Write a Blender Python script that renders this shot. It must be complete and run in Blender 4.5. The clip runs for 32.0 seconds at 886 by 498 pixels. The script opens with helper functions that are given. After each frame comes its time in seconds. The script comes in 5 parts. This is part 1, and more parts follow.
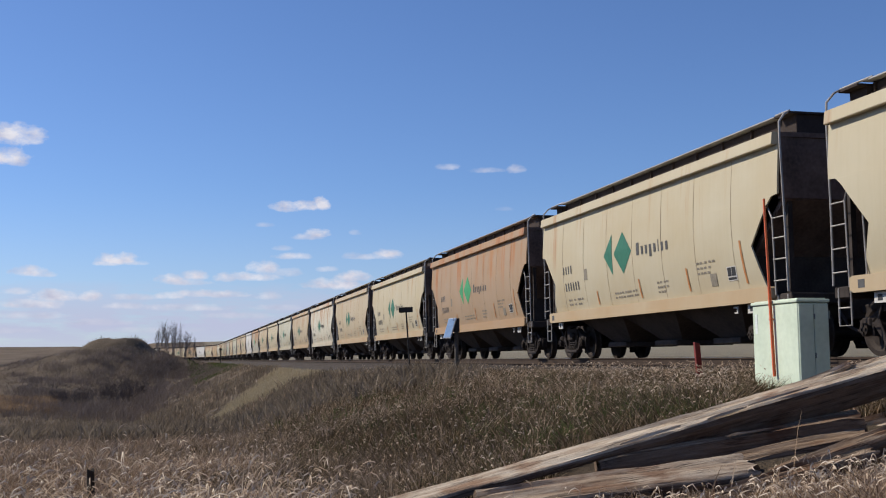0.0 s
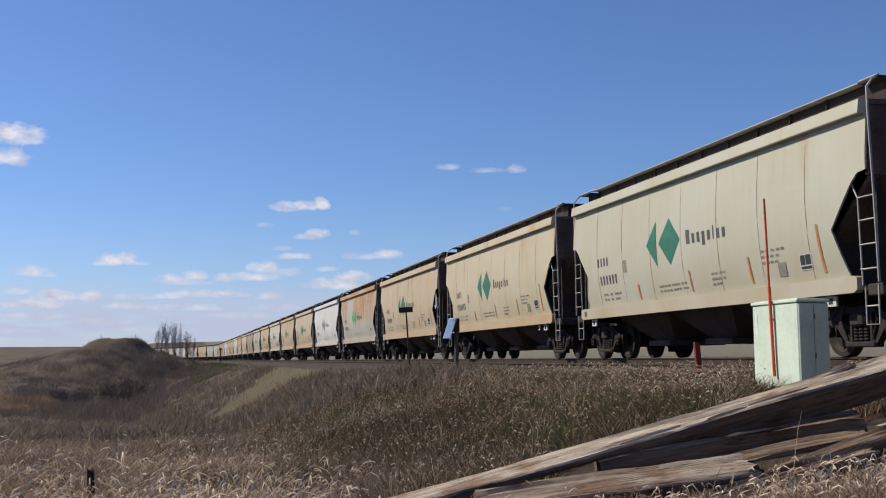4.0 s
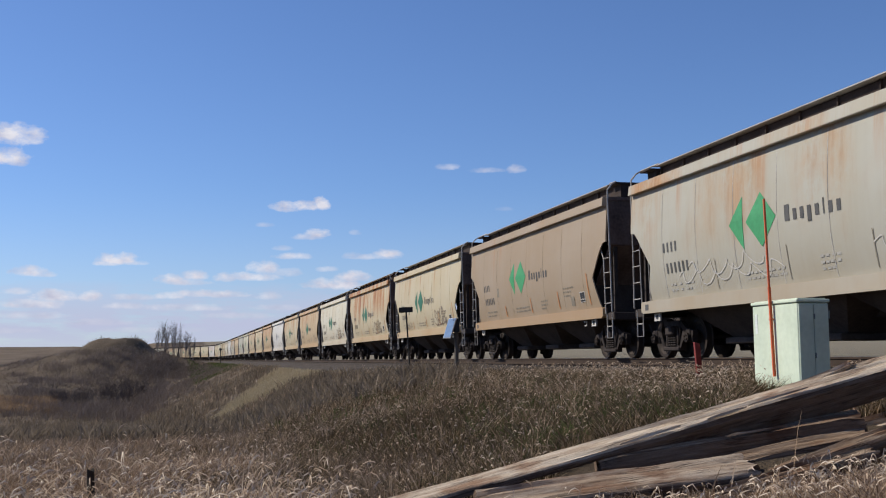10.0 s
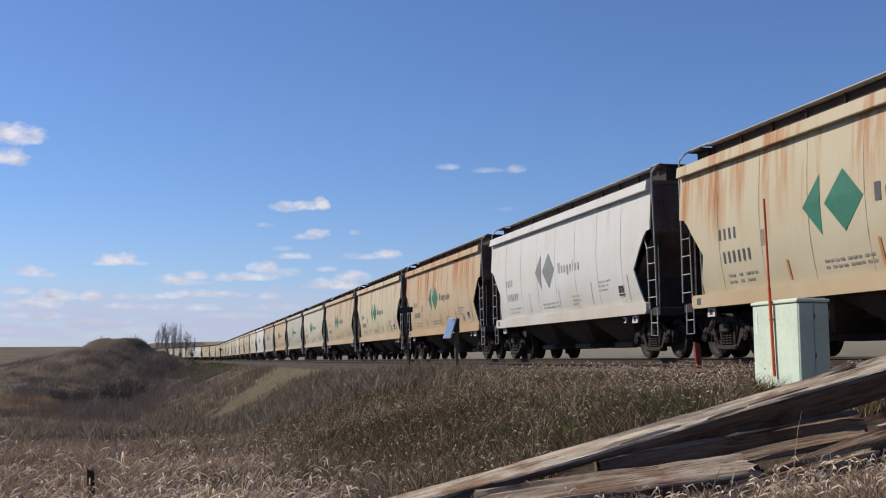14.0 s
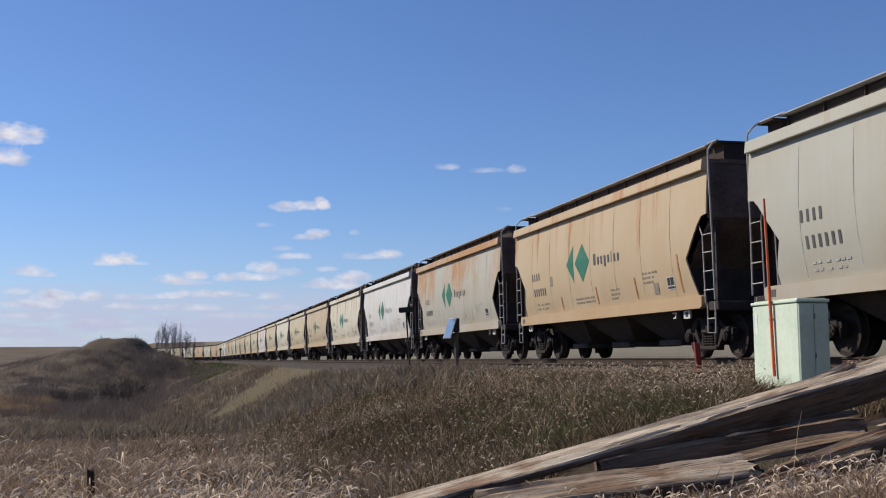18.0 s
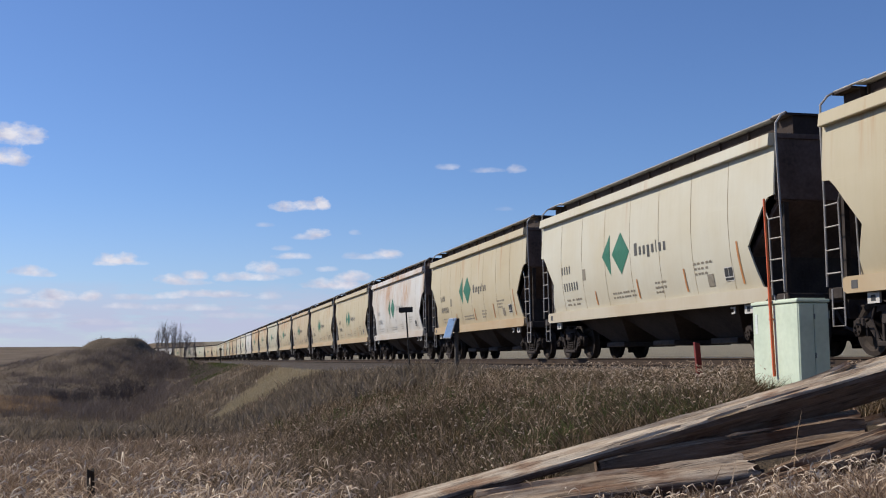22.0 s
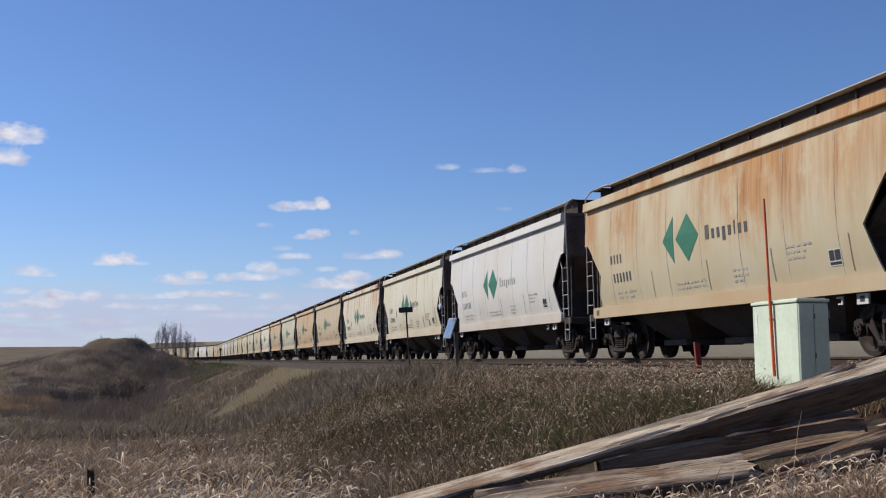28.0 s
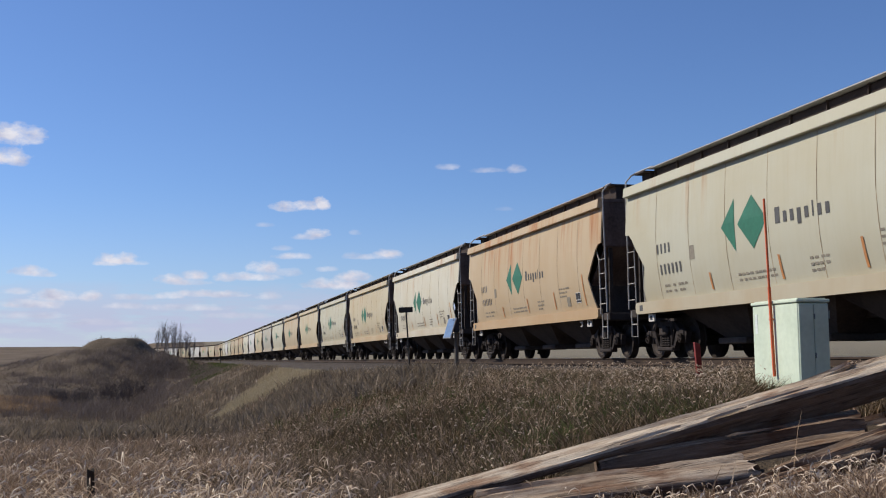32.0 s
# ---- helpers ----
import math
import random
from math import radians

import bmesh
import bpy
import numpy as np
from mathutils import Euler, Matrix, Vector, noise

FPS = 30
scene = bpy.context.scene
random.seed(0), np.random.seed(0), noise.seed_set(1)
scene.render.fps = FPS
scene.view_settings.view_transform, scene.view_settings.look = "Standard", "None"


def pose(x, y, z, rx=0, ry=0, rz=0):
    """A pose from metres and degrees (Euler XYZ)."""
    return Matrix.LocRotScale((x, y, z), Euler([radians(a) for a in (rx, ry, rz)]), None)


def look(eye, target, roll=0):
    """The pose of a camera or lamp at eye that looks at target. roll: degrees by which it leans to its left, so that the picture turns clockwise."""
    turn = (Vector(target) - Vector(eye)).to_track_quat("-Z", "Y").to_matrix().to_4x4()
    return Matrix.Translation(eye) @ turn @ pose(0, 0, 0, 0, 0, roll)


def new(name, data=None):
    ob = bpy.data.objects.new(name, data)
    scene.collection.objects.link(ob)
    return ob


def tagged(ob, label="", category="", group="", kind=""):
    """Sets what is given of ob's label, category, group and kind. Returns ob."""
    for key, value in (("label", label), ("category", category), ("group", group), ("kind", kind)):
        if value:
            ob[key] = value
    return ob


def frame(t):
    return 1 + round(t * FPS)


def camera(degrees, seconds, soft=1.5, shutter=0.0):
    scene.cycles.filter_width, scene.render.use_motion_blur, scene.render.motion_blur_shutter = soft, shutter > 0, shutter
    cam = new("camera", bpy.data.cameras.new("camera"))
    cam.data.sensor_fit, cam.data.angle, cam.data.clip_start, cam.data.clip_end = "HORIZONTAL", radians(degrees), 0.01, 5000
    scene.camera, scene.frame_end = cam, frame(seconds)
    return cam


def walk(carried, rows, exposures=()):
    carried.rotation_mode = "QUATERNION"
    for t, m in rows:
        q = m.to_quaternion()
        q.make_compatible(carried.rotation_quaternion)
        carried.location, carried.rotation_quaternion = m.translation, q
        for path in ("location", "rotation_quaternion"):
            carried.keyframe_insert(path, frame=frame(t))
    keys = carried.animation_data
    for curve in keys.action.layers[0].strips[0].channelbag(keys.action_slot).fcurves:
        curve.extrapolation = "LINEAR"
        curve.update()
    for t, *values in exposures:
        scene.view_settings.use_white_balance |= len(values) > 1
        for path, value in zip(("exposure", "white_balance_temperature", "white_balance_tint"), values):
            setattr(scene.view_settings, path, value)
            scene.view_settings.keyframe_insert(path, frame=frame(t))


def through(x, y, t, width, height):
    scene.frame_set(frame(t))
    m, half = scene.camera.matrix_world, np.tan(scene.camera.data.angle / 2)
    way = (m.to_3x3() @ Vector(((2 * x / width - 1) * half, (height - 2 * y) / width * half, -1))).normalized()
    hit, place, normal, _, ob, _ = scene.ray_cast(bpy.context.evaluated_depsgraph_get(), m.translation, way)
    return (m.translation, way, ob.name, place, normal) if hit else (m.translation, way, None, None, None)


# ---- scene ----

# ---------- camera ----------
CLIP = 32.0
cam = camera(43.6, CLIP, soft=1.12)
EYE = Vector((0, 0, 0.03))
PITCH = radians(5.638)
VIEW = look(EYE, EYE + Vector((0, math.cos(PITCH), math.sin(PITCH))), roll=-0.46)
walk(cam, [(0.0, VIEW), (CLIP, VIEW)])

# ---------- the line of the railway ----------
HEADING = -0.2341            # the track's azimuth off the y axis
ORIGIN = Vector((9.09, 15.0))
STRAIGHT = 300.0              # here the line swings left, then back behind the mound
SPEED, PITCH_CAR, S_FIRST = 23.628, 15.3, 20.326


def lay_line():
    """The line metre by metre: a straight, a bend to the left and a bend back."""
    x, y, a, rows = ORIGIN.x, ORIGIN.y, HEADING, []
    for i in range(1700):
        rows.append((x, y, a))
        x, y = x + math.sin(a), y + math.cos(a)
        a -= 1 / 290 if STRAIGHT <= i < 400 else -1 / 420 if 400 <= i < 535 else 0
    return np.array(rows)


LINE = lay_line()


def track(s):
    """Point and azimuth of the centre line, s metres along it."""
    if s <= STRAIGHT:
        return ORIGIN.x + math.sin(HEADING) * s, ORIGIN.y + math.cos(HEADING) * s, HEADING
    i = min(int(s), len(LINE) - 2)
    p, q, f = LINE[i], LINE[i + 1], s - i
    return tuple(float(v) for v in p + (q - p) * f)


LINE_ALONG = -0.232 * (LINE[:, 0] - ORIGIN.x) + 0.9727 * (LINE[:, 1] - ORIGIN.y)
LINE_SWING = 12.33 - (0.9727 * LINE[:, 0] + 0.232 * LINE[:, 1])


def track_pose(s, z=0.0):
    x, y, a = track(s)
    return pose(x, y, z, 0, 0, 90 - math.degrees(a))


def beside(x, y):
    """Distance from the centre line, positive on the camera's side (arrays)."""
    w = 12.33 - (0.9727 * x + 0.232 * y)
    s = -0.232 * (x - ORIGIN.x) + 0.9727 * (y - ORIGIN.y)
    return w - np.where(s > STRAIGHT, np.interp(s, LINE_ALONG, LINE_SWING), 0.0), s


# ---------- sky and sun ----------
SUN_AZ, SUN_EL = radians(-70), radians(38)


def node_kit(tree):
    def make(kind, **sockets):
        n = tree.nodes.new(kind)
        for k, v in sockets.items():
            n.inputs[k.replace("_", " ")].default_value = v
        return n

    def m(op, a, b=None, c=None, clamp=False):
        n = tree.nodes.new("ShaderNodeMath")
        n.operation, n.use_clamp = op, clamp
        for i, v in enumerate((a, b, c)):
            if v is None:
                continue
            if isinstance(v, (int, float)):
                n.inputs[i].default_value = v
            else:
                tree.links.new(v, n.inputs[i])
        return n.outputs[0]
    return make, m


def sky():
    world = bpy.data.worlds.new("sky")
    world.use_nodes = True
    scene.world = world
    t = world.node_tree
    t.nodes.clear()
    make, m = node_kit(t)
    air = t.nodes.new("ShaderNodeTexSky")
    air.sky_type, air.sun_disc = "NISHITA", False
    air.sun_elevation, air.sun_rotation = SUN_EL, SUN_AZ
    air.air_density, air.dust_density, air.ozone_density, air.altitude = 1.0, 0.3, 5.0, 600
    co = t.nodes.new("ShaderNodeTexCoord")
    sep = t.nodes.new("ShaderNodeSeparateXYZ")
    t.links.new(co.outputs["Generated"], sep.inputs[0])
    az = m("ARCTAN2", sep.outputs[0], sep.outputs[1])
    el = m("ARCSINE", sep.outputs[2])
    # coordinates stretched sideways, as clouds look near the horizon
    comb = t.nodes.new("ShaderNodeCombineXYZ")
    t.links.new(az, comb.inputs[0])
    t.links.new(m("MULTIPLY", el, 1.6), comb.inputs[1])
    n1 = make("ShaderNodeTexNoise", Scale=75.0, Detail=6.0, Roughness=0.6)
    t.links.new(comb.outputs[0], n1.inputs["Vector"])
    ragged = m("MULTIPLY", m("SUBTRACT", n1.outputs["Fac"], 0.48), 2.6)
    # single fair-weather clouds: azimuth, elevation, half width, half height, density
    clouds = ((-21.60, 10.84, 1.81, 0.73, 1.00), (-20.77, 10.73, 0.82, 0.44, 0.90), (-21.72, 9.73, 1.17, 0.58, 1.00), (-8.15, 7.76, 0.82, 0.38, 1.00), (-7.14, 7.83, 0.88, 0.35, 1.00), (-6.27, 7.92, 0.47, 0.47, 1.00),
              (-6.50, 6.41, 0.73, 0.35, 0.90), (-6.99, 6.23, 0.88, 0.23, 0.60), (-9.15, 6.85, 0.53, 0.18, 0.30), (-4.57, 6.47, 0.35, 0.20, 0.35), (-8.23, 5.67, 0.58, 0.20, 0.35), (-7.71, 5.24, 1.17, 0.23, 0.60),
              (-4.66, 5.34, 0.53, 0.20, 0.40), (-2.91, 5.36, 0.76, 0.32, 0.90), (-3.64, 5.22, 1.61, 0.20, 0.55), (-16.39, 4.98, 1.17, 0.41, 0.95), (-15.63, 4.85, 0.70, 0.20, 0.55), (-16.98, 4.80, 0.79, 0.23, 0.70),
              (-20.59, 4.32, 0.99, 0.35, 0.85), (-19.82, 4.20, 0.58, 0.20, 0.50), (-13.91, 4.02, 0.88, 0.35, 0.90), (-12.64, 4.23, 0.82, 0.38, 0.80), (-13.22, 3.89, 1.40, 0.23, 0.70), (-11.12, 4.13, 0.82, 0.32, 0.80),
              (-9.28, 4.60, 0.94, 0.50, 0.85), (-9.93, 4.19, 1.75, 0.32, 0.70), (-8.05, 4.40, 0.88, 0.32, 0.50), (-6.26, 3.88, 0.82, 0.32, 0.80), (-4.66, 4.14, 1.11, 0.41, 1.00), (-5.39, 3.79, 1.99, 0.38, 0.95),
              (-5.97, 4.58, 0.70, 0.20, 0.50), (0.36, 9.84, 0.73, 0.23, 0.42), (2.34, 9.64, 1.11, 0.18, 0.34), (3.84, 9.67, 0.53, 0.32, 0.50), (3.20, 7.65, 0.58, 0.15, 0.15), (-19.40, 3.13, 1.17, 0.44, 0.90),
              (-20.30, 2.74, 1.90, 0.32, 0.85), (-17.66, 3.12, 0.64, 0.38, 0.95), (-21.08, 3.35, 0.82, 0.23, 0.50), (-15.54, 3.13, 1.32, 0.23, 0.60), (-11.95, 3.30, 2.05, 0.26, 0.85), (-13.90, 3.20, 0.88, 0.26, 0.75),
              (-8.98, 3.19, 0.76, 0.29, 0.55), (-16.07, 2.68, 1.17, 0.23, 0.50),
              (-20.28, 2.19, 2.19, 0.23, 0.45), (-17.40, 1.87, 1.81, 0.23, 0.42), (-13.06, 2.61, 2.48, 0.26, 0.50), (-10.40, 2.21, 1.81, 0.23, 0.42), (-14.83, 1.48, 2.78, 0.20, 0.35), (-8.55, 2.61, 1.46, 0.23, 0.40), (-21.41, 1.45, 1.61, 0.20, 0.35))
    total = None
    for a, e, ra, re, d in clouds:
        u = m("DIVIDE", m("SUBTRACT", az, radians(a)), radians(ra))
        v = m("DIVIDE", m("SUBTRACT", el, radians(e)), radians(re))
        # flat base, domed top
        v = m("MULTIPLY", v, m("ADD", 1.0, m("MULTIPLY", m("LESS_THAN", v, 0.0), 0.7)))
        r = m("ADD", m("MULTIPLY", u, u), m("MULTIPLY", v, v))
        c = m("MULTIPLY", m("ADD", m("SUBTRACT", 1.0, r), ragged), 0.95 * d, clamp=True)
        total = c if total is None else m("MAXIMUM", total, c)
    # bank of broken cloud low over the horizon, all round
    n2 = make("ShaderNodeTexNoise", Scale=14.0, Detail=7.0, Roughness=0.62)
    comb2 = t.nodes.new("ShaderNodeCombineXYZ")
    t.links.new(az, comb2.inputs[0])
    t.links.new(m("MULTIPLY", el, 5.0), comb2.inputs[1])
    t.links.new(comb2.outputs[0], n2.inputs["Vector"])
    low = m("SUBTRACT", 1.0, m("DIVIDE", m("ABSOLUTE", m("SUBTRACT", el, radians(1.8))), radians(2.3)), clamp=True)
    bank = m("MULTIPLY", m("MULTIPLY", m("SUBTRACT", n2.outputs["Fac"], 0.25), 3.6, clamp=True), m("POWER", low, 0.6))
    haze = m("POWER", m("SUBTRACT", 1.0, m("DIVIDE", m("MAXIMUM", el, 0.0), radians(9.0)), clamp=True), 1.6)
    veil = m("MAXIMUM", m("MULTIPLY", bank, 0.95), m("MULTIPLY", haze, 0.40))
    n3 = make("ShaderNodeTexNoise", Scale=50.0, Detail=5.0)
    t.links.new(comb.outputs[0], n3.inputs["Vector"])
    ramp = t.nodes.new("ShaderNodeValToRGB")
    ramp.color_ramp.elements[0].position, ramp.color_ramp.elements[0].color = 0.3, (5.3, 5.5, 7.0, 1)
    ramp.color_ramp.elements[1].position, ramp.color_ramp.elements[1].color = 0.7, (8.8, 8.7, 9.3, 1)
    t.links.new(n3.outputs["Fac"], ramp.inputs[0])
    deep = t.nodes.new("ShaderNodeMixRGB")
    deep.blend_type, deep.inputs[0].default_value, deep.inputs[2].default_value = "MULTIPLY", 1.0, (0.89, 0.98, 1.21, 1)
    t.links.new(air.outputs[0], deep.inputs[1])
    # towards the horizon the cloud is greyer
    dull = t.nodes.new("ShaderNodeMixRGB")
    dull.inputs[2].default_value = (5.0, 5.1, 6.7, 1)
    t.links.new(m("SUBTRACT", 0.75, m("DIVIDE", m("MAXIMUM", el, 0.0), radians(4.2)), clamp=True), dull.inputs[0])
    t.links.new(ramp.outputs[0], dull.inputs[1])
    under = t.nodes.new("ShaderNodeMixRGB")
    under.inputs[2].default_value = (5.3, 5.6, 7.5, 1)
    t.links.new(veil, under.inputs[0])
    t.links.new(deep.outputs[0], under.inputs[1])
    mix = t.nodes.new("ShaderNodeMixRGB")
    t.links.new(total, mix.inputs[0])
    t.links.new(under.outputs[0], mix.inputs[1])
    t.links.new(dull.outputs[0], mix.inputs[2])
    bg = make("ShaderNodeBackground", Strength=SKY_STRENGTH)
    t.links.new(mix.outputs[0], bg.inputs[0])
    out = t.nodes.new("ShaderNodeOutputWorld")
    t.links.new(bg.outputs[0], out.inputs[0])


SKY_STRENGTH = 0.095
sky()
sun = new("sun", bpy.data.lights.new("sun", "SUN"))
sun.data.energy, sun.data.angle, sun.data.color = 5.0, radians(0.53), (1.0, 0.93, 0.82)
sun_dir = Vector((math.sin(SUN_AZ) * math.cos(SUN_EL), math.cos(SUN_AZ) * math.cos(SUN_EL), math.sin(SUN_EL)))
sun.matrix_world = look(sun_dir * 50, (0, 0, 0))
scene.view_settings.exposure = 0.0

# ---------- materials ----------
MATS = {}


def material(name, color=(0.5, 0.5, 0.5), rough=0.7, metal=0.0, var=0.25, scale=3.0, fine=40.0, bump=0.2, tint=None, stretch=(1, 1, 1)):
    """A plain surface: two scales of mottling and a fine relief."""
    if name in MATS:
        return MATS[name]
    mat = bpy.data.materials.new(name)
    mat.use_nodes = True
    t = mat.node_tree
    make, m = node_kit(t)
    bsdf = t.nodes["Principled BSDF"]
    bsdf.inputs["Roughness"].default_value, bsdf.inputs["Metallic"].default_value = rough, metal
    bsdf.inputs["Specular IOR Level"].default_value = 0.12 if rough > 0.7 else 0.4
    co = t.nodes.new("ShaderNodeTexCoord")
    mp = t.nodes.new("ShaderNodeMapping")
    mp.inputs["Scale"].default_value = stretch
    t.links.new(co.outputs["Object"], mp.inputs[0])
    n1, n2 = make("ShaderNodeTexNoise", Scale=scale, Detail=5.0), make("ShaderNodeTexNoise", Scale=fine, Detail=4.0)
    for n in (n1, n2):
        t.links.new(mp.outputs[0], n.inputs["Vector"])
    f = m("ADD", m("MULTIPLY", n1.outputs["Fac"], 0.65), m("MULTIPLY", n2.outputs["Fac"], 0.35))
    ramp = t.nodes.new("ShaderNodeValToRGB")
    tint = tint or color
    e = ramp.color_ramp.elements
    e[0].position, e[0].color = 0.32, tuple(c * (1 - var) for c in color) + (1,)
    e[1].position, e[1].color = 0.68, tuple(min(1, c * (1 + var)) for c in tint) + (1,)
    t.links.new(f, ramp.inputs[0])
    t.links.new(ramp.outputs[0], bsdf.inputs["Base Color"])
    if bump:
        b = make("ShaderNodeBump", Strength=bump, Distance=0.02)
        t.links.new(n2.outputs["Fac"], b.inputs["Height"])
        t.links.new(b.outputs[0], bsdf.inputs["Normal"])
    MATS[name] = mat
    return mat


def car_paint(color, streak, patch):
    """Weathered wagon paint: rust runs from the top, rusty fields, road dust at the bottom."""
    key = "wagon_paint_%s" % "_".join("%02d" % round(c * 99) for c in (*color, streak, patch))
    if key in MATS:
        return MATS[key]
    mat = bpy.data.materials.new(key)
    mat.use_nodes = True
    t = mat.node_tree
    make, m = node_kit(t)
    bsdf = t.nodes["Principled BSDF"]
    co, info = t.nodes.new("ShaderNodeTexCoord"), t.nodes.new("ShaderNodeObjectInfo")
    sep = t.nodes.new("ShaderNodeSeparateXYZ")
    t.links.new(co.outputs["Object"], sep.inputs[0])
    shift = m("MULTIPLY", info.outputs["Random"], 97.0)

    def field(sx, sz, detail=5.0, rough=0.55, add=0.0):
        v = t.nodes.new("ShaderNodeCombineXYZ")
        t.links.new(m("MULTIPLY", m("ADD", sep.outputs[0], m("ADD", shift, add)), sx), v.inputs[0])
        t.links.new(m("MULTIPLY", sep.outputs[2], sz), v.inputs[1])
        n = make("ShaderNodeTexNoise", Scale=1.0, Detail=detail, Roughness=rough)
        t.links.new(v.outputs[0], n.inputs["Vector"])
        return n.outputs["Fac"]

    z = sep.outputs[2]
    top = m("DIVIDE", m("SUBTRACT", z, 1.7), 2.4, clamp=True)
    low = m("SUBTRACT", 1.0, m("DIVIDE", m("SUBTRACT", z, 1.0), 1.3), clamp=True)
    broad = field(0.5, 0.45)
    runs = field(1.7, 0.12, 6.0, 0.66, 11.0)
    reach = field(1.3, 0.05, 3.0, 0.6, 71.0)
    fields = field(1.0, 0.55, 7.0, 0.70, 31.0)
    # each run has its own width and length
    length = m("MULTIPLY", m("SUBTRACT", m("ADD", top, m("MULTIPLY", reach, 1.1)), 1.06 - 0.35 * streak), 2.2, clamp=True)
    runmask = m("MULTIPLY", m("MULTIPLY", m("SUBTRACT", runs, 0.57 - 0.14 * streak), 9.0, clamp=True), m("MULTIPLY", length, min(1.0, 0.45 + 1.1 * streak)))
    core = m("MULTIPLY", m("MULTIPLY", m("SUBTRACT", runs, 0.66 - 0.10 * streak), 10.0, clamp=True), length)
    # rusty fields: clusters of runs, thick at the top and fading out below
    cluster = m("MULTIPLY", m("SUBTRACT", field(0.33, 0.12, 3.0, 0.5, 83.0), 0.47 - 0.12 * patch), 5.0, clamp=True)
    fade = m("MULTIPLY", m("SUBTRACT", m("ADD", m("POWER", top, 0.8), m("MULTIPLY", reach, 0.8)), 0.62), 2.0, clamp=True)
    patmask = m("MULTIPLY", m("MULTIPLY", m("MULTIPLY", m("SUBTRACT", fields, 0.50 - 0.20 * patch), 6.0, clamp=True), cluster), m("MULTIPLY", fade, min(1.0, 1.5 * patch)))
    patmask = m("ADD", patmask, m("MULTIPLY", m("GREATER_THAN", z, 3.93), m("MULTIPLY", broad, (0.95 if 0.6 < patch < 0.8 else 0.12) * patch + 0.15 * streak)), clamp=True)
    fine = field(7.0, 0.5, 5.0, 0.65, 57.0)

    def mix(fac, a, b, how="MIX"):
        n = t.nodes.new("ShaderNodeMixRGB")
        n.blend_type = how
        for i, v in enumerate((fac, a, b)):
            if isinstance(v, tuple):
                n.inputs[i].default_value = (*v, 1)
            elif isinstance(v, (int, float)):
                n.inputs[i].default_value = v
            else:
                t.links.new(v, n.inputs[i])
        return n.outputs[0]

    warm = (color[0] * 0.86, color[1] * 0.74, color[2] * 0.55)
    c = mix(m("MULTIPLY", m("SUBTRACT", broad, 0.38), 2.6, clamp=True), color, tuple(0.5 * a + 0.5 * b for a, b in zip(color, warm)))
    c = mix(m("MULTIPLY", m("MULTIPLY", m("SUBTRACT", fine, 0.46), 3.0, clamp=True), 0.10), c, tuple(a * 0.62 for a in warm))
    c = mix(m("MULTIPLY", patmask, 0.9), c, (0.40, 0.205, 0.070))
    c = mix(m("MULTIPLY", patmask, m("MULTIPLY", m("SUBTRACT", fine, 0.45), 4.0, clamp=True)), c, (0.25, 0.105, 0.034))
    c = mix(m("MULTIPLY", runmask, 0.85), c, (0.36, 0.145, 0.042))
    c = mix(m("MULTIPLY", core, min(0.85, 0.3 + streak)), c, (0.15, 0.042, 0.016))
    c = mix(m("MULTIPLY", m("MULTIPLY", low, m("MULTIPLY", broad, 1.2)), 0.45), c, (0.25, 0.18, 0.105))
    # the sill below carries a skin of rust
    sill = m("MULTIPLY", m("LESS_THAN", z, 1.345), m("ADD", 0.02 if color[2] / color[0] > 0.72 else 0.12, m("MULTIPLY", broad, 0.25 if color[2] / color[0] > 0.72 else 0.45)))
    c = mix(sill, c, (0.42, 0.235, 0.095))
    t.links.new(c, bsdf.inputs["Base Color"])
    bsdf.inputs["Roughness"].default_value = 0.62
    bsdf.inputs["Specular IOR Level"].default_value = 0.3
    b = make("ShaderNodeBump", Strength=0.25, Distance=0.03)
    t.links.new(field(1.2, 1.0, 3.0), b.inputs["Height"])
    t.links.new(b.outputs[0], bsdf.inputs["Normal"])
    MATS[key] = mat
    return mat


def blade_material(name, colors, rough=0.7, through=0.35):
    """Dry grass: a colour for each blade out of a row of colours; light comes through."""
    mat = bpy.data.materials.new(name)
    mat.use_nodes = True
    t = mat.node_tree
    make, m = node_kit(t)
    t.nodes.clear()
    geo = t.nodes.new("ShaderNodeNewGeometry")
    ramp = t.nodes.new("ShaderNodeValToRGB")
    e = ramp.color_ramp.elements
    while len(e) < len(colors):
        e.new(0.5)
    for i, c in enumerate(colors):
        e[i].position, e[i].color = i / (len(colors) - 1), (*c, 1)
    n = make("ShaderNodeTexNoise", Scale=0.35, Detail=4.0)
    t.links.new(geo.outputs["Position"], n.inputs["Vector"])
    f = m("ADD", m("MULTIPLY", geo.outputs["Random Per Island"], 0.7), m("MULTIPLY", m("SUBTRACT", n.outputs["Fac"], 0.25), 0.62), clamp=True)
    t.links.new(f, ramp.inputs[0])
    d, tr, mx, out = make("ShaderNodeBsdfDiffuse"), make("ShaderNodeBsdfTranslucent"), make("ShaderNodeMixShader", Fac=through), t.nodes.new("ShaderNodeOutputMaterial")
    t.links.new(ramp.outputs[0], d.inputs[0])
    t.links.new(ramp.outputs[0], tr.inputs[0])
    t.links.new(d.outputs[0], mx.inputs[1])
    t.links.new(tr.outputs[0], mx.inputs[2])
    t.links.new(mx.outputs[0], out.inputs[0])
    return mat


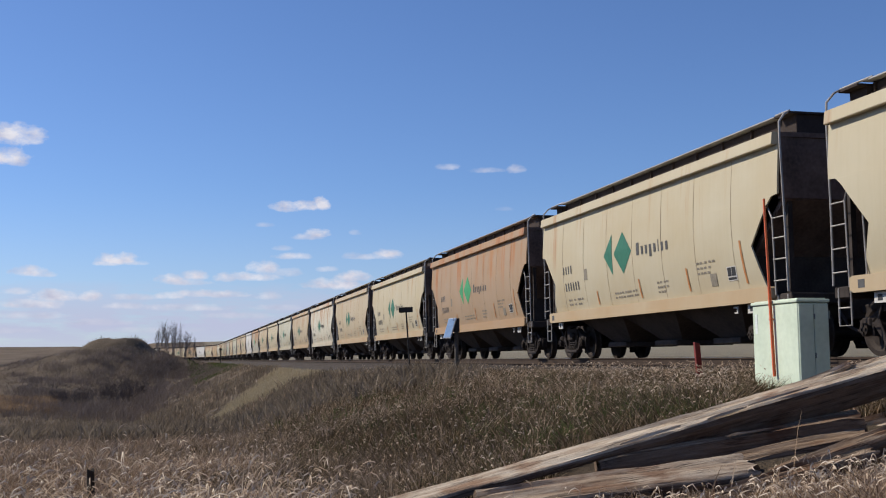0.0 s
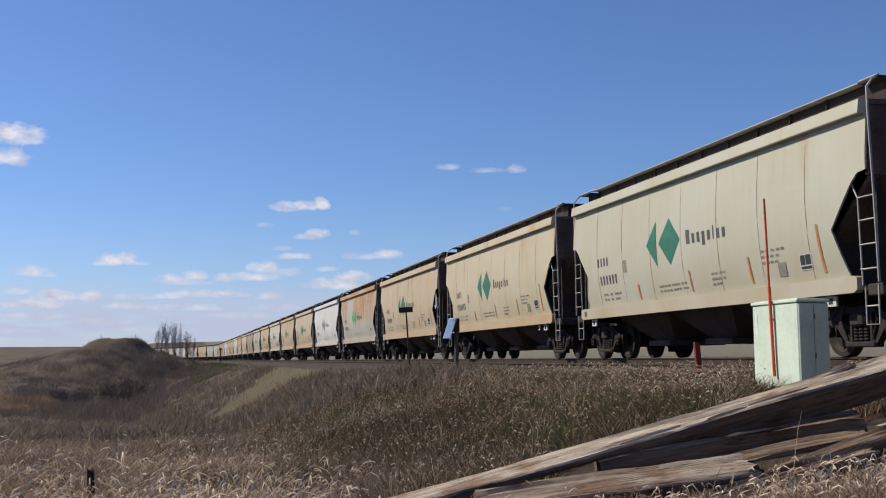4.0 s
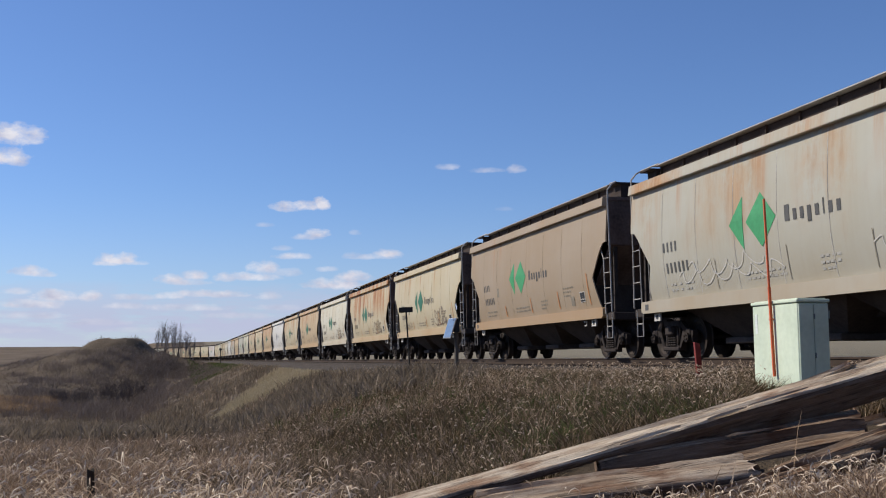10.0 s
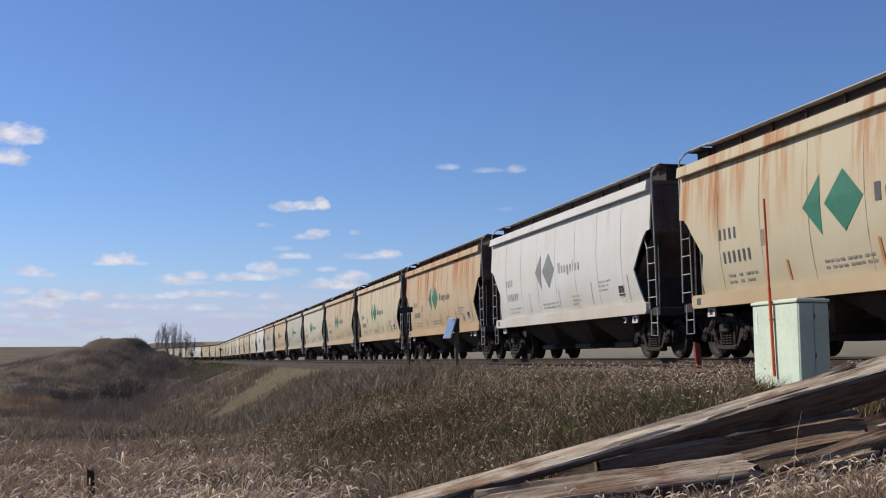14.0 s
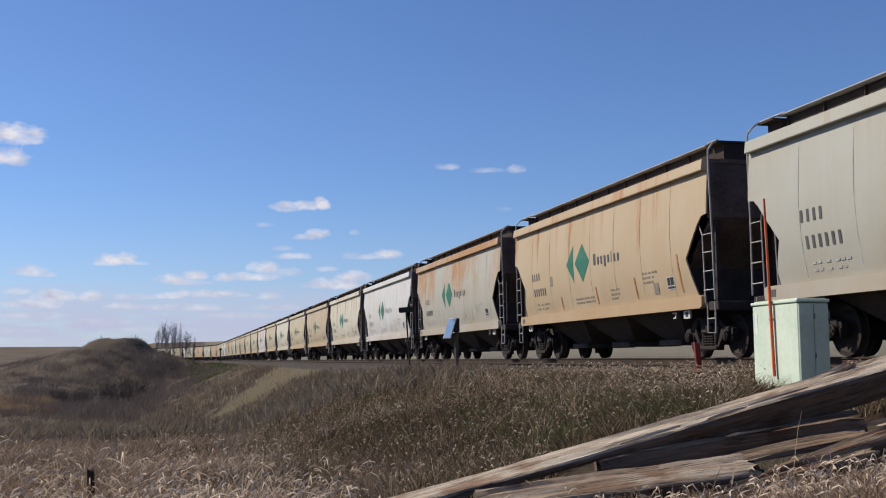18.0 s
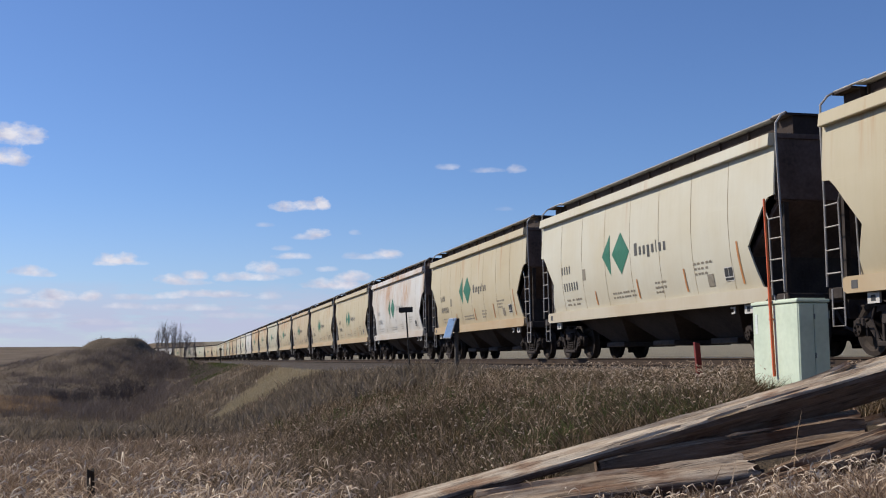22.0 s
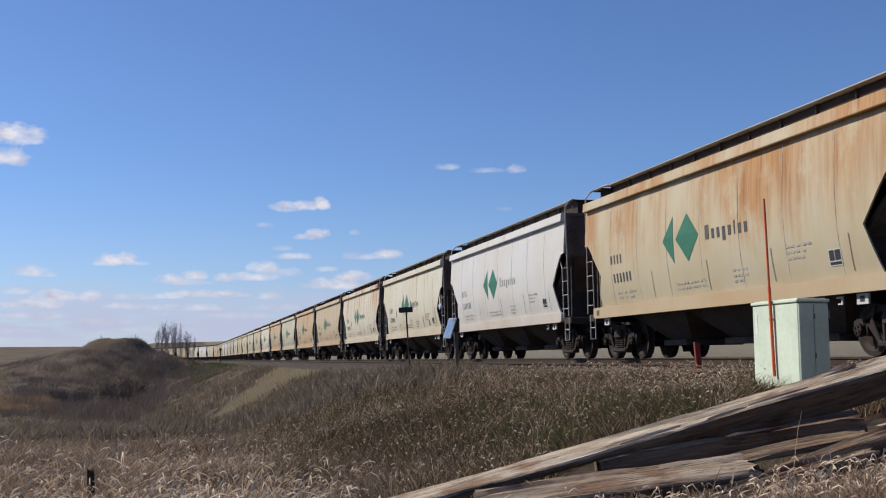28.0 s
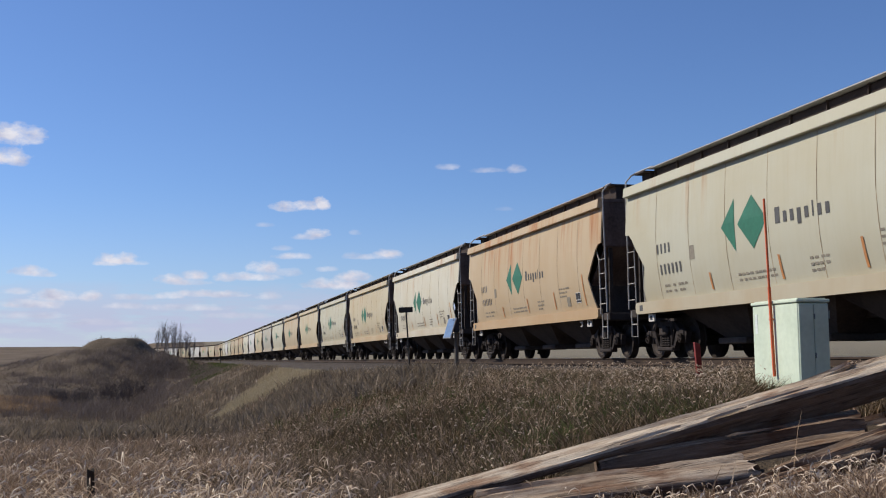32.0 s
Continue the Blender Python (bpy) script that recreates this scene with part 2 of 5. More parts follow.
# ---------- mesh helpers ----------
def to_mesh(name, bm, smooth=False):
    me = bpy.data.meshes.new(name)
    bmesh.ops.recalc_face_normals(bm, faces=bm.faces)
    for e in bm.edges if smooth else ():
        e.smooth = len(e.link_faces) == 2 and e.calc_face_angle() < 0.5
    bm.to_mesh(me)
    bm.free()
    if smooth:
        me.polygons.foreach_set("use_smooth", [True] * len(me.polygons))
    return me


def part(name, data, mat, parent, label="", m=None):
    """A mesh under a thing or a part; a bmesh or a shared mesh, its material kept on the object."""
    me = to_mesh(name, data) if isinstance(data, bmesh.types.BMesh) else data
    ob = new(name, me)
    if not me.materials:
        me.materials.append(mat)
    if me.materials[0] is not mat:
        ob.material_slots[0].link = "OBJECT"
        ob.material_slots[0].material = mat
    ob.parent = parent
    if m is not None:
        ob.matrix_basis = m
    if label:
        tagged(ob, label)
    return ob


def box(bm, x0, x1, y0, y1, z0, z1, m=None, bevel=0.0):
    r = bmesh.ops.create_cube(bm, size=1, matrix=Matrix.Translation(((x0 + x1) / 2, (y0 + y1) / 2, (z0 + z1) / 2)) @ Matrix.Diagonal((x1 - x0, y1 - y0, z1 - z0, 1)))
    vs = r["verts"]
    if bevel:
        es = list({e for v in vs for e in v.link_edges})
        vs = [v for v in bmesh.ops.bevel(bm, geom=es, offset=bevel, segments=1, affect="EDGES")["verts"]]
    if m is not None:
        bmesh.ops.transform(bm, matrix=m, verts=vs)
    return vs


def tube(bm, points, r, n=6):
    """A pipe through points."""
    rings = []
    pts = [Vector(p) for p in points]
    for i, p in enumerate(pts):
        d = (pts[min(i + 1, len(pts) - 1)] - pts[max(i - 1, 0)]).normalized()
        a = d.cross(Vector((0.31, 0.83, 0.47))).normalized()
        b = d.cross(a)
        rings.append([bm.verts.new(p + r * (math.cos(2 * math.pi * k / n) * a + math.sin(2 * math.pi * k / n) * b)) for k in range(n)])
    for q, w in zip(rings, rings[1:]):
        for k in range(n):
            bm.faces.new((q[k], q[(k + 1) % n], w[(k + 1) % n], w[k]))
    bm.faces.new(rings[0])
    bm.faces.new(rings[-1])


def prism(bm, outline, y0, y1):
    """An outline in x and z, drawn out from y0 to y1."""
    a = [bm.verts.new((x, y0, z)) for x, z in outline]
    b = [bm.verts.new((x, y1, z)) for x, z in outline]
    n = len(outline)
    bm.faces.new(a)
    bm.faces.new(b[::-1])
    for i in range(n):
        bm.faces.new((a[i], a[(i + 1) % n], b[(i + 1) % n], b[i]))


def lathe(bm, profile, n=24, m=None):
    """A profile of (radius, y) turned about the y axis."""
    rings = []
    for r, y in profile:
        rings.append([bm.verts.new((r * math.cos(2 * math.pi * k / n), y, r * math.sin(2 * math.pi * k / n))) for k in range(n)])
    for q, w in zip(rings, rings[1:]):
        for k in range(n):
            bm.faces.new((q[k], q[(k + 1) % n], w[(k + 1) % n], w[k]))
    bm.faces.new(rings[0])
    bm.faces.new(rings[-1])
    vs = [v for ring in rings for v in ring]
    if m is not None:
        bmesh.ops.transform(bm, matrix=m, verts=vs)


def mesh_from_arrays(name, verts, tris):
    me = bpy.data.meshes.new(name)
    me.vertices.add(len(verts))
    me.vertices.foreach_set("co", np.ascontiguousarray(verts, dtype=np.float32).ravel())
    n = len(tris)
    me.loops.add(n * 3)
    me.loops.foreach_set("vertex_index", np.ascontiguousarray(tris, dtype=np.int32).ravel())
    me.polygons.add(n)
    me.polygons.foreach_set("loop_start", np.arange(0, n * 3, 3, dtype=np.int32))
    me.update(calc_edges=True)
    return me


# ---------- the ground ----------
def sm(v):
    v = np.clip(v, 0, 1)
    return v * v * (3 - 2 * v)


def height(x, y):
    """The lie of the land: bank of the railway, shelf by the camera, hollow, mound and far ridge."""
    x, y = np.asarray(x, dtype=float), np.asarray(y, dtype=float)
    w, s = beside(x, y)
    brow = -0.50 - 0.38 * sm((s - 5) / 50)
    shelf = brow - 1.1 * sm((w - 6.0) / 6.5)
    hollow = shelf - 4.6 * sm((y - 6) / 110) * sm((w - 2.5) / 9)
    bank = brow - 0.42 * np.clip(w - 3.4, 0, 60)
    near = np.maximum(bank, hollow)
    # far slope behind the hollow, and the ridge on the skyline
    far = 3.6 * sm((y - 150) / 170) * sm((w - 8) / 30)
    ridge = 12.6 * sm((y - 500) / 420)
    behind = np.where(w < -3, np.clip(-w - 4, 0, 900) * 0.018, 0)
    left = 2.2 * sm((-x - 45) / 80) * sm((y - 60) / 120)
    z = near + far + ridge + behind + left
    # level ground under the far bend of the line
    level = sm((15 - np.abs(w)) / 11) * sm((s - 235) / 45)
    z = z * (1 - level) + level * np.minimum(z, -0.9)
    # flat-topped mound, steeper towards the line
    dx, dy = x + 82.4, (y - 286) / 13.0
    r = np.hypot(dx / np.where(dx < 0, 9.5, 6.2), dy)
    z = np.maximum(z, 5.68 + 0.25 * np.sin(x * 0.7) - 2.4 * sm((r - 0.45) / 0.9) - 2.3 * np.clip(r - 0.9, 0, 8))
    z = z + 1.6 * np.exp(-((w - 9) / 4) ** 2) * sm((s - 280) / 60)
    bumps = 0.10 * np.sin(x * 0.9 + 1.3 * np.sin(y * 0.31)) * np.sin(y * 0.7 + np.sin(x * 0.4)) + 0.28 * np.sin(x * 0.13 + 2) * np.sin(y * 0.11) * sm((y - 40) / 60)
    z = z - 0.20 * np.exp(-((x - 2.9) ** 2 / 0.9 + (y - 7.55) ** 2 / 0.5))
    return z + bumps * sm((w - 3.2) / 2.5)


def axis(lo, hi, fine_lo, fine_hi, step, grow=1.16):
    v = list(np.arange(fine_lo, fine_hi, step))
    d, p = step, fine_hi
    while p < hi:
        v.append(p)
        d *= grow
        p += d
    v.append(hi)
    d, p = step, fine_lo
    while p > lo:
        d *= grow
        p -= d
        v.insert(0, max(p, lo))
    return np.array(sorted(set(v)))


def ground():
    xs, ys = axis(-4500, 4500, -60, 30, 0.9, 1.05), axis(-4500, 4500, -12, 130, 0.9, 1.035)
    gx, gy = np.meshgrid(xs, ys)
    gz = height(gx, gy)
    far = np.sqrt(gx ** 2 + gy ** 2)
    gz = np.where(far > 1100, gz * 1.0 - sm((far - 1100) / 2500) * 30, gz)
    v = np.stack([gx, gy, gz], -1).reshape(-1, 3)
    nx, ny = len(xs), len(ys)
    i = (np.arange(ny - 1)[:, None] * nx + np.arange(nx - 1)[None]).ravel()
    tris = np.concatenate([np.stack([i, i + 1, i + nx + 1], -1), np.stack([i, i + nx + 1, i + nx], -1)])
    me = mesh_from_arrays("ground", v, tris)
    me.polygons.foreach_set("use_smooth", [True] * len(me.polygons))
    mat = bpy.data.materials.new("prairie_ground")
    mat.use_nodes = True
    t = mat.node_tree
    make, m = node_kit(t)
    bsdf = t.nodes["Principled BSDF"]
    bsdf.inputs["Roughness"].default_value = 0.95
    bsdf.inputs["Specular IOR Level"].default_value = 0.1
    geo = t.nodes.new("ShaderNodeNewGeometry")
    n1, n2, n3 = make("ShaderNodeTexNoise", Scale=0.03, Detail=6.0, Roughness=0.6), make("ShaderNodeTexNoise", Scale=0.35, Detail=8.0, Roughness=0.7), make("ShaderNodeTexNoise", Scale=6.0, Detail=6.0, Roughness=0.75)
    for n in (n1, n2, n3):
        t.links.new(geo.outputs["Position"], n.inputs["Vector"])
    f = m("ADD", m("MULTIPLY", n1.outputs["Fac"], 0.5), m("ADD", m("MULTIPLY", n2.outputs["Fac"], 0.3), m("MULTIPLY", n3.outputs["Fac"], 0.2)))
    ramp = t.nodes.new("ShaderNodeValToRGB")
    e = ramp.color_ramp.elements
    e[0].position, e[0].color = 0.36, (0.062, 0.047, 0.032, 1)
    e[1].position, e[1].color = 0.64, (0.205, 0.152, 0.106, 1)
    k = e.new(0.5)
    k.color = (0.128, 0.096, 0.066, 1)
    t.links.new(f, ramp.inputs[0])
    # dry pale field across the track
    sep = t.nodes.new("ShaderNodeSeparateXYZ")
    t.links.new(geo.outputs["Position"], sep.inputs[0])
    across = m("SUBTRACT", m("ADD", m("MULTIPLY", sep.outputs[0], 0.9727), m("MULTIPLY", sep.outputs[1], 0.232)), 16.5)
    field = t.nodes.new("ShaderNodeMixRGB")
    field.inputs[2].default_value = (0.235, 0.205, 0.145, 1)
    t.links.new(m("MULTIPLY", m("MULTIPLY", across, 0.3, clamp=True), m("ADD", n2.outputs["Fac"], 0.35), clamp=True), field.inputs[0])
    t.links.new(ramp.outputs[0], field.inputs[1])
    t.links.new(field.outputs[0], bsdf.inputs["Base Color"])
    b = make("ShaderNodeBump", Strength=0.9, Distance=0.25)
    t.links.new(n3.outputs["Fac"], b.inputs["Height"])
    t.links.new(b.outputs[0], bsdf.inputs["Normal"])
    me.materials.append(mat)
    tagged(new("ground", me), "rolling dry autumn prairie with a brown grassy hollow", "ground", kind="structure")


ground()


# ---------- the railway line ----------
def rail_line():
    steel = material("rail_steel", (0.055, 0.038, 0.028), 0.8, 0.1, 0.3, 2.0, 30)
    bright = material("worn_rail_head", (0.55, 0.53, 0.50), 0.28, 1.0, 0.1, 1.0, 20, 0.03)
    svals = list(np.arange(-700, STRAIGHT, 25.0)) + list(np.arange(STRAIGHT, 640, 8.0))
    rail_prof = [(-0.075, -0.18), (0.075, -0.18), (0.07, -0.165), (0.012, -0.145), (0.012, -0.05), (0.036, -0.035), (0.036, -0.004), (0.028, 0.0), (-0.028, 0.0), (-0.036, -0.004), (-0.036, -0.035), (-0.012, -0.05), (-0.012, -0.145), (-0.07, -0.165)]
    railway = tagged(new("railway_track"), "single-track railway with worn steel rails on wooden ties", "railway track", kind="structure")
    for side in (-1, 1):
        bm = bmesh.new()
        rings = []
        for s in svals:
            x, y, a = track(s)
            rings.append([bm.verts.new((x - math.cos(a) * (side * 0.753 + p), y + math.sin(a) * (side * 0.753 + p), q)) for p, q in rail_prof])
        n = len(rail_prof)
        for q, w in zip(rings, rings[1:]):
            for k in range(n):
                fc = bm.faces.new((q[k], q[(k + 1) % n], w[(k + 1) % n], w[k]))
                fc.material_index = 1 if k in (6, 7, 8) else 0
        ob = part("rail", bm, steel, railway, "steel rail with a bright worn head")
        ob.data.materials.append(bright)
    # ballast bed
    bed_prof = [(3.1, -0.85), (2.75, -0.62), (2.1, -0.30), (1.75, -0.22), (0.9, -0.23), (0.0, -0.25), (-0.9, -0.23), (-1.75, -0.22), (-2.1, -0.30), (-3.1, -0.85)]
    bm = bmesh.new()
    rings = []
    rnd = random.Random(5)
    fine = list(np.arange(-700, -20, 20.0)) + list(np.arange(-20, 90, 0.5)) + list(np.arange(90, STRAIGHT, 12.0)) + list(np.arange(STRAIGHT, 640, 8.0))
    for s in fine:
        x, y, a = track(s)
        j = 0.05 if -20 <= s <= 90 else 0.0
        rings.append([bm.verts.new((x - math.cos(a) * (p + rnd.uniform(-j, j)), y + math.sin(a) * (p + rnd.uniform(-j, j)), q + rnd.uniform(-j, j) * 0.6)) for p, q in bed_prof])
    for q, w in zip(rings, rings[1:]):
        for k in range(len(bed_prof) - 1):
            bm.faces.new((q[k], q[k + 1], w[k + 1], w[k]))
    part("ballast_bed", bm, material("ballast", (0.034, 0.028, 0.024), 0.95, 0, 0.55, 9.0, 30.0, 0.9, (0.066, 0.054, 0.046)), railway, "grey crushed stone ballast")
    # ties
    wood = material("tie_wood", (0.045, 0.033, 0.026), 0.9, 0, 0.4, 2.0, 25, 0.5)
    bm = bmesh.new()
    box(bm, -0.115, 0.115, -1.3, 1.3, -0.36, -0.185, bevel=0.012)
    tie = to_mesh("tie", bm)
    for i in range(220):
        s = -14 + i * 0.54
        part("tie", tie, wood, railway, m=track_pose(s + rnd.uniform(-0.02, 0.02)) @ pose(0, rnd.uniform(-0.03, 0.03), rnd.uniform(-0.01, 0.005), 0, 0, rnd.uniform(-1, 1)))
    v, tr = [], []
    src = [tuple(q.co) for q in tie.vertices]
    tie.calc_loop_triangles()
    srct = [tuple(q.vertices) for q in tie.loop_triangles]
    for i in range(700):
        m4 = track_pose(-14 + (220 + i) * 0.54)
        k = len(v)
        v += [tuple(m4 @ Vector(c)) for c in src]
        tr += [(a + k, b + k, c + k) for a, b, c in srct]
    tagged(part("far_ties", mesh_from_arrays("far_ties", np.array(v), np.array(tr)), wood, railway), kind="stuff")


rail_line()

# ---------- the wagons ----------
HALF = 6.82                      # half the length of the side sheets
PROFILE_Z = (1.28, 1.6, 2.1, 2.7, 3.3, 3.97)
PROFILE_Y = (1.42, 1.49, 1.56, 1.59, 1.57, 1.52)


def half_width(z):
    return float(np.interp(z, PROFILE_Z, PROFILE_Y))


def notch(z):
    """How far the side sheet stands back from the end at height z."""
    return float(np.interp(z, (1.28, 1.36, 2.15, 2.86, 2.97, 3.0, 3.02), (0.72, 0.74, 1.06, 0.40, 0.26, 0.22, 0.0)))


def side_sheet(sign):
    bm = bmesh.new()
    zs = [1.28, 1.36, 1.5, 1.7, 1.9, 2.15, 2.4, 2.63, 2.86, 2.97, 3.0, 3.02, 3.2, 3.4, 3.6, 3.99]
    cols = 18
    layers = []
    for inset in (0.0, 0.035):
        rows = []
        for z in zs:
            e = HALF - notch(z)
            xs = np.linspace(-e, e, cols + 1)
            # slight dishing between the posts
            rows.append([bm.verts.new((x, sign * (half_width(z) - inset - 0.006 * abs(math.sin(math.pi * (x + HALF) / 1.68))), z)) for x in xs])
        for q, w in zip(rows, rows[1:]):
            for k in range(cols):
                bm.faces.new((q[k], q[k + 1], w[k + 1], w[k]))
        layers.append(rows)
    a, b = layers
    for r in range(len(zs) - 1):
        for k in (0, cols):
            bm.faces.new((a[r][k], a[r + 1][k], b[r + 1][k], b[r][k]))
    for r in (0, len(zs) - 1):
        for k in range(cols):
            bm.faces.new((a[r][k], a[r][k + 1], b[r][k + 1], b[r][k]))
    return to_mesh("side_sheet", bm, True)


def decal(bm, left, right, z0, z1, out=0.004, n=6):
    """A painted patch that follows the curved side; left and right edges as functions of height."""
    rows = []
    for i in range(n + 1):
        z = z0 + (z1 - z0) * i / n
        y = half_width(z) + out
        rows.append((bm.verts.new((left(z), y, z)), bm.verts.new((right(z), y, z))))
    for q, w in zip(rows, rows[1:]):
        bm.faces.new((q[0], q[1], w[1], w[0]))


def bar(bm, d0, d1, z0, z1, out=0.004, n=2):
    """A bar from d0 to d1 metres off the wagon's far end."""
    decal(bm, lambda z: HALF - d0, lambda z: HALF - d1, z0, z1, out, n)


def build_wagon_meshes():
    M = {}
    M["side_near"], M["side_far"] = side_sheet(1), side_sheet(-1)
    for key, sg in (("near", 1), ("far", -1)):
        bm = bmesh.new()     # top chord: a band that stands proud, with a lip below
        prism_pts = [(1.50, 3.955), (1.635, 3.955), (1.642, 3.968), (1.615, 4.185), (1.595, 4.195), (1.46, 4.20), (1.46, 3.955)]
        vs = []
        for x in (-HALF + 0.04, -HALF / 3, HALF / 3, HALF - 0.04):
            vs.append([bm.verts.new((x, sg * y, z)) for y, z in prism_pts])
        n = len(prism_pts)
        for q, w in zip(vs, vs[1:]):
            for k in range(n):
                bm.faces.new((q[k], q[(k + 1) % n], w[(k + 1) % n], w[k]))
        bm.faces.new(vs[0])
        bm.faces.new(vs[-1])
        M["chord_" + key] = to_mesh("top_chord", bm)
        bm = bmesh.new()     # side sill
        e = HALF - 0.52
        prism(bm, [(-e, 1.05), (e, 1.05), (e + 0.1, 1.10), (e + 0.1, 1.30), (e, 1.33), (-e, 1.33), (-e - 0.1, 1.30), (-e - 0.1, 1.10)], sg * 1.40, sg * 1.53)
        M["sill_" + key] = to_mesh("side_sill", bm)
    bm = bmesh.new()         # seam of two side plates
    rows = []
    for z in np.linspace(1.36, 3.93, 12):
        y = half_width(z)
        rows.append([bm.verts.new((dx, y + dy, z)) for dx, dy in ((-0.010, 0.0), (-0.003, 0.0025), (0.003, 0.0025), (0.010, 0.0))])
    for q, w in zip(rows, rows[1:]):
        for k in range(3):
            bm.faces.new((q[k], q[k + 1], w[k + 1], w[k]))
    M["seam"] = to_mesh("plate_seam", bm)
    bm = bmesh.new()         # roof
    xs = (-6.72, -2.3, 2.3, 6.72)
    prof = [(1.50, 4.12), (1.2, 4.22), (0.7, 4.30), (0, 4.33), (-0.7, 4.30), (-1.2, 4.22), (-1.5, 4.12)]
    rings = [[bm.verts.new((x, y, z)) for y, z in prof] for x in xs]
    for q, w in zip(rings, rings[1:]):
        for k in range(len(prof) - 1):
            bm.faces.new((q[k], q[k + 1], w[k + 1], w[k]))
    bm.faces.new([bm.verts.new((v.co.x, v.co.y, v.co.z)) for v in rings[0]])
    bm.faces.new([bm.verts.new((v.co.x, v.co.y, v.co.z)) for v in rings[-1]])
    M["roof"] = to_mesh("roof", bm)
    bm = bmesh.new()         # trough hatch
    box(bm, -6.3, 6.3, -0.98, 0.98, 4.18, 4.60)
    for x0, x1 in ((6.3, 6.79), (-6.79, -6.3)):
        box(bm, x0, x1, -1.04, 1.10, 4.10, 4.56)
    for i in range(11):
        x = -6.2 + 1.24 * i
        for y0, y1 in ((0.98, 1.03), (-1.03, -0.98)):
            box(bm, x - 0.015, x + 0.015, y0, y1, 4.22, 4.605)
    M["hatch"] = to_mesh("roof_hatch", bm)
    for key, sg in (("near", 1), ("far", -1)):
        bm = bmesh.new()     # running board with its brackets
        box(bm, -6.35, 6.35, min(sg * 0.90, sg * 1.15), max(sg * 0.90, sg * 1.15), 4.622, 4.645)
        M["board_" + key] = to_mesh("running_board", bm)
    bm = bmesh.new()         # roof end platform
    box(bm, 6.30, 6.86, -1.05, 1.28, 4.545, 4.585)
    M["platform"] = to_mesh("end_platform", bm)
    bm = bmesh.new()         # end wall and slope sheet, at the +x end
    box(bm, 6.66, 6.77, -1.47, 1.47, 2.95, 4.20)
    for y in np.linspace(0.1, 1.0, 9):     # comb of grating ends
        box(bm, 6.79, 6.84, y - 0.015, y + 0.015, 4.46, 4.535)
    M["end_wall"] = to_mesh("end_wall", bm)
    bm = bmesh.new()
    box(bm, 6.77, 6.80, -1.47, 1.47, 4.10, 4.20, bevel=0.008)
    M["flange"] = to_mesh("end_flange", bm)
    bm = bmesh.new()
    prism(bm, [(6.72, 3.05), (6.72, 2.92), (4.55, 1.15), (4.35, 1.15)], -1.38, 1.38)
    M["slope"] = to_mesh("slope_sheet", bm)
    bm = bmesh.new()         # inner bulkhead and stays seen in the notch
    box(bm, 5.50, 5.56, -1.36, 1.36, 1.15, 2.0)
    M["bulkhead"] = to_mesh("bulkhead", bm)
    bm = bmesh.new()
    box(bm, 6.62, 6.70, -0.05, 0.05, 1.2, 3.0)
    M["stay"] = to_mesh("end_stay", bm)
    bm = bmesh.new()         # end sill and shelf
    box(bm, 6.55, 6.98, -1.44, 1.44, 0.98, 1.18, bevel=0.02)
    box(bm, 5.6, 6.55, -1.40, 1.40, 1.08, 1.14)
    M["end_sill"] = to_mesh("end_sill", bm)
    bm = bmesh.new()         # centre sill
    box(bm, -7.1, 7.1, -0.28, 0.28, 0.70, 1.06)
    M["center_sill"] = to_mesh("center_sill", bm)
    bm = bmesh.new()         # coupler
    box(bm, 6.95, 7.35, -0.09, 0.09, 0.78, 0.95, bevel=0.02)
    box(bm, 7.35, 7.64, -0.16, 0.14, 0.74, 1.0, bevel=0.05)
    tube(bm, [(7.0, -0.5, 0.85), (7.25, -0.48, 0.55), (7.55, -0.4, 0.42)], 0.03)
    M["coupler"] = to_mesh("coupler", bm)
    bm = bmesh.new()         # hopper bay
    top = [(-1.75, 1.35), (1.75, 1.35), (1.75, -1.35), (-1.75, -1.35)]
    low = [(-0.55, 0.55), (0.55, 0.55), (0.55, -0.55), (-0.55, -0.55)]
    a = [bm.verts.new((x, y, 1.22)) for x, y in top]
    b = [bm.verts.new((x, y, 0.42)) for x, y in low]
    bm.faces.new(b)
    bm.faces.new(a)
    for k in range(4):
        bm.faces.new((a[k], a[(k + 1) % 4], b[(k + 1) % 4], b[k]))
    box(bm, -0.62, 0.62, -0.75, 0.75, 0.30, 0.43, bevel=0.02)
    M["hopper"] = to_mesh("hopper_bay", bm)
    bm = bmesh.new()         # ladder by the end, local to the +x, +y corner
    tube(bm, [(6.48, 1.47, 1.16), (6.48, 1.5, 2.6), (6.29, 1.52, 2.95)], 0.019)
    for z in (1.42, 1.82, 2.22, 2.60):
        tube(bm, [(6.48, 1.50, z), (6.91, 1.49, z)], 0.013)
    M["ladder"] = to_mesh("ladder", bm)
    bm = bmesh.new()         # grab iron inside the notch
    tube(bm, [(6.0, 1.40, 1.16), (6.0, 1.46, 1.24), (5.99, 1.50, 2.36), (5.97, 1.46, 2.40)], 0.017)
    M["grab"] = to_mesh("grab_iron", bm)
    bm = bmesh.new()         # stirrup step
    tube(bm, [(6.85, 1.44, 1.16), (6.85, 1.44, 0.52), (6.50, 1.44, 0.52), (6.50, 1.44, 1.16)], 0.018)
    tube(bm, [(6.50, 1.44, 0.82), (6.85, 1.44, 0.82)], 0.014)
    M["step"] = to_mesh("stirrup_step", bm)
    bm = bmesh.new()         # corner pipe up to the roof
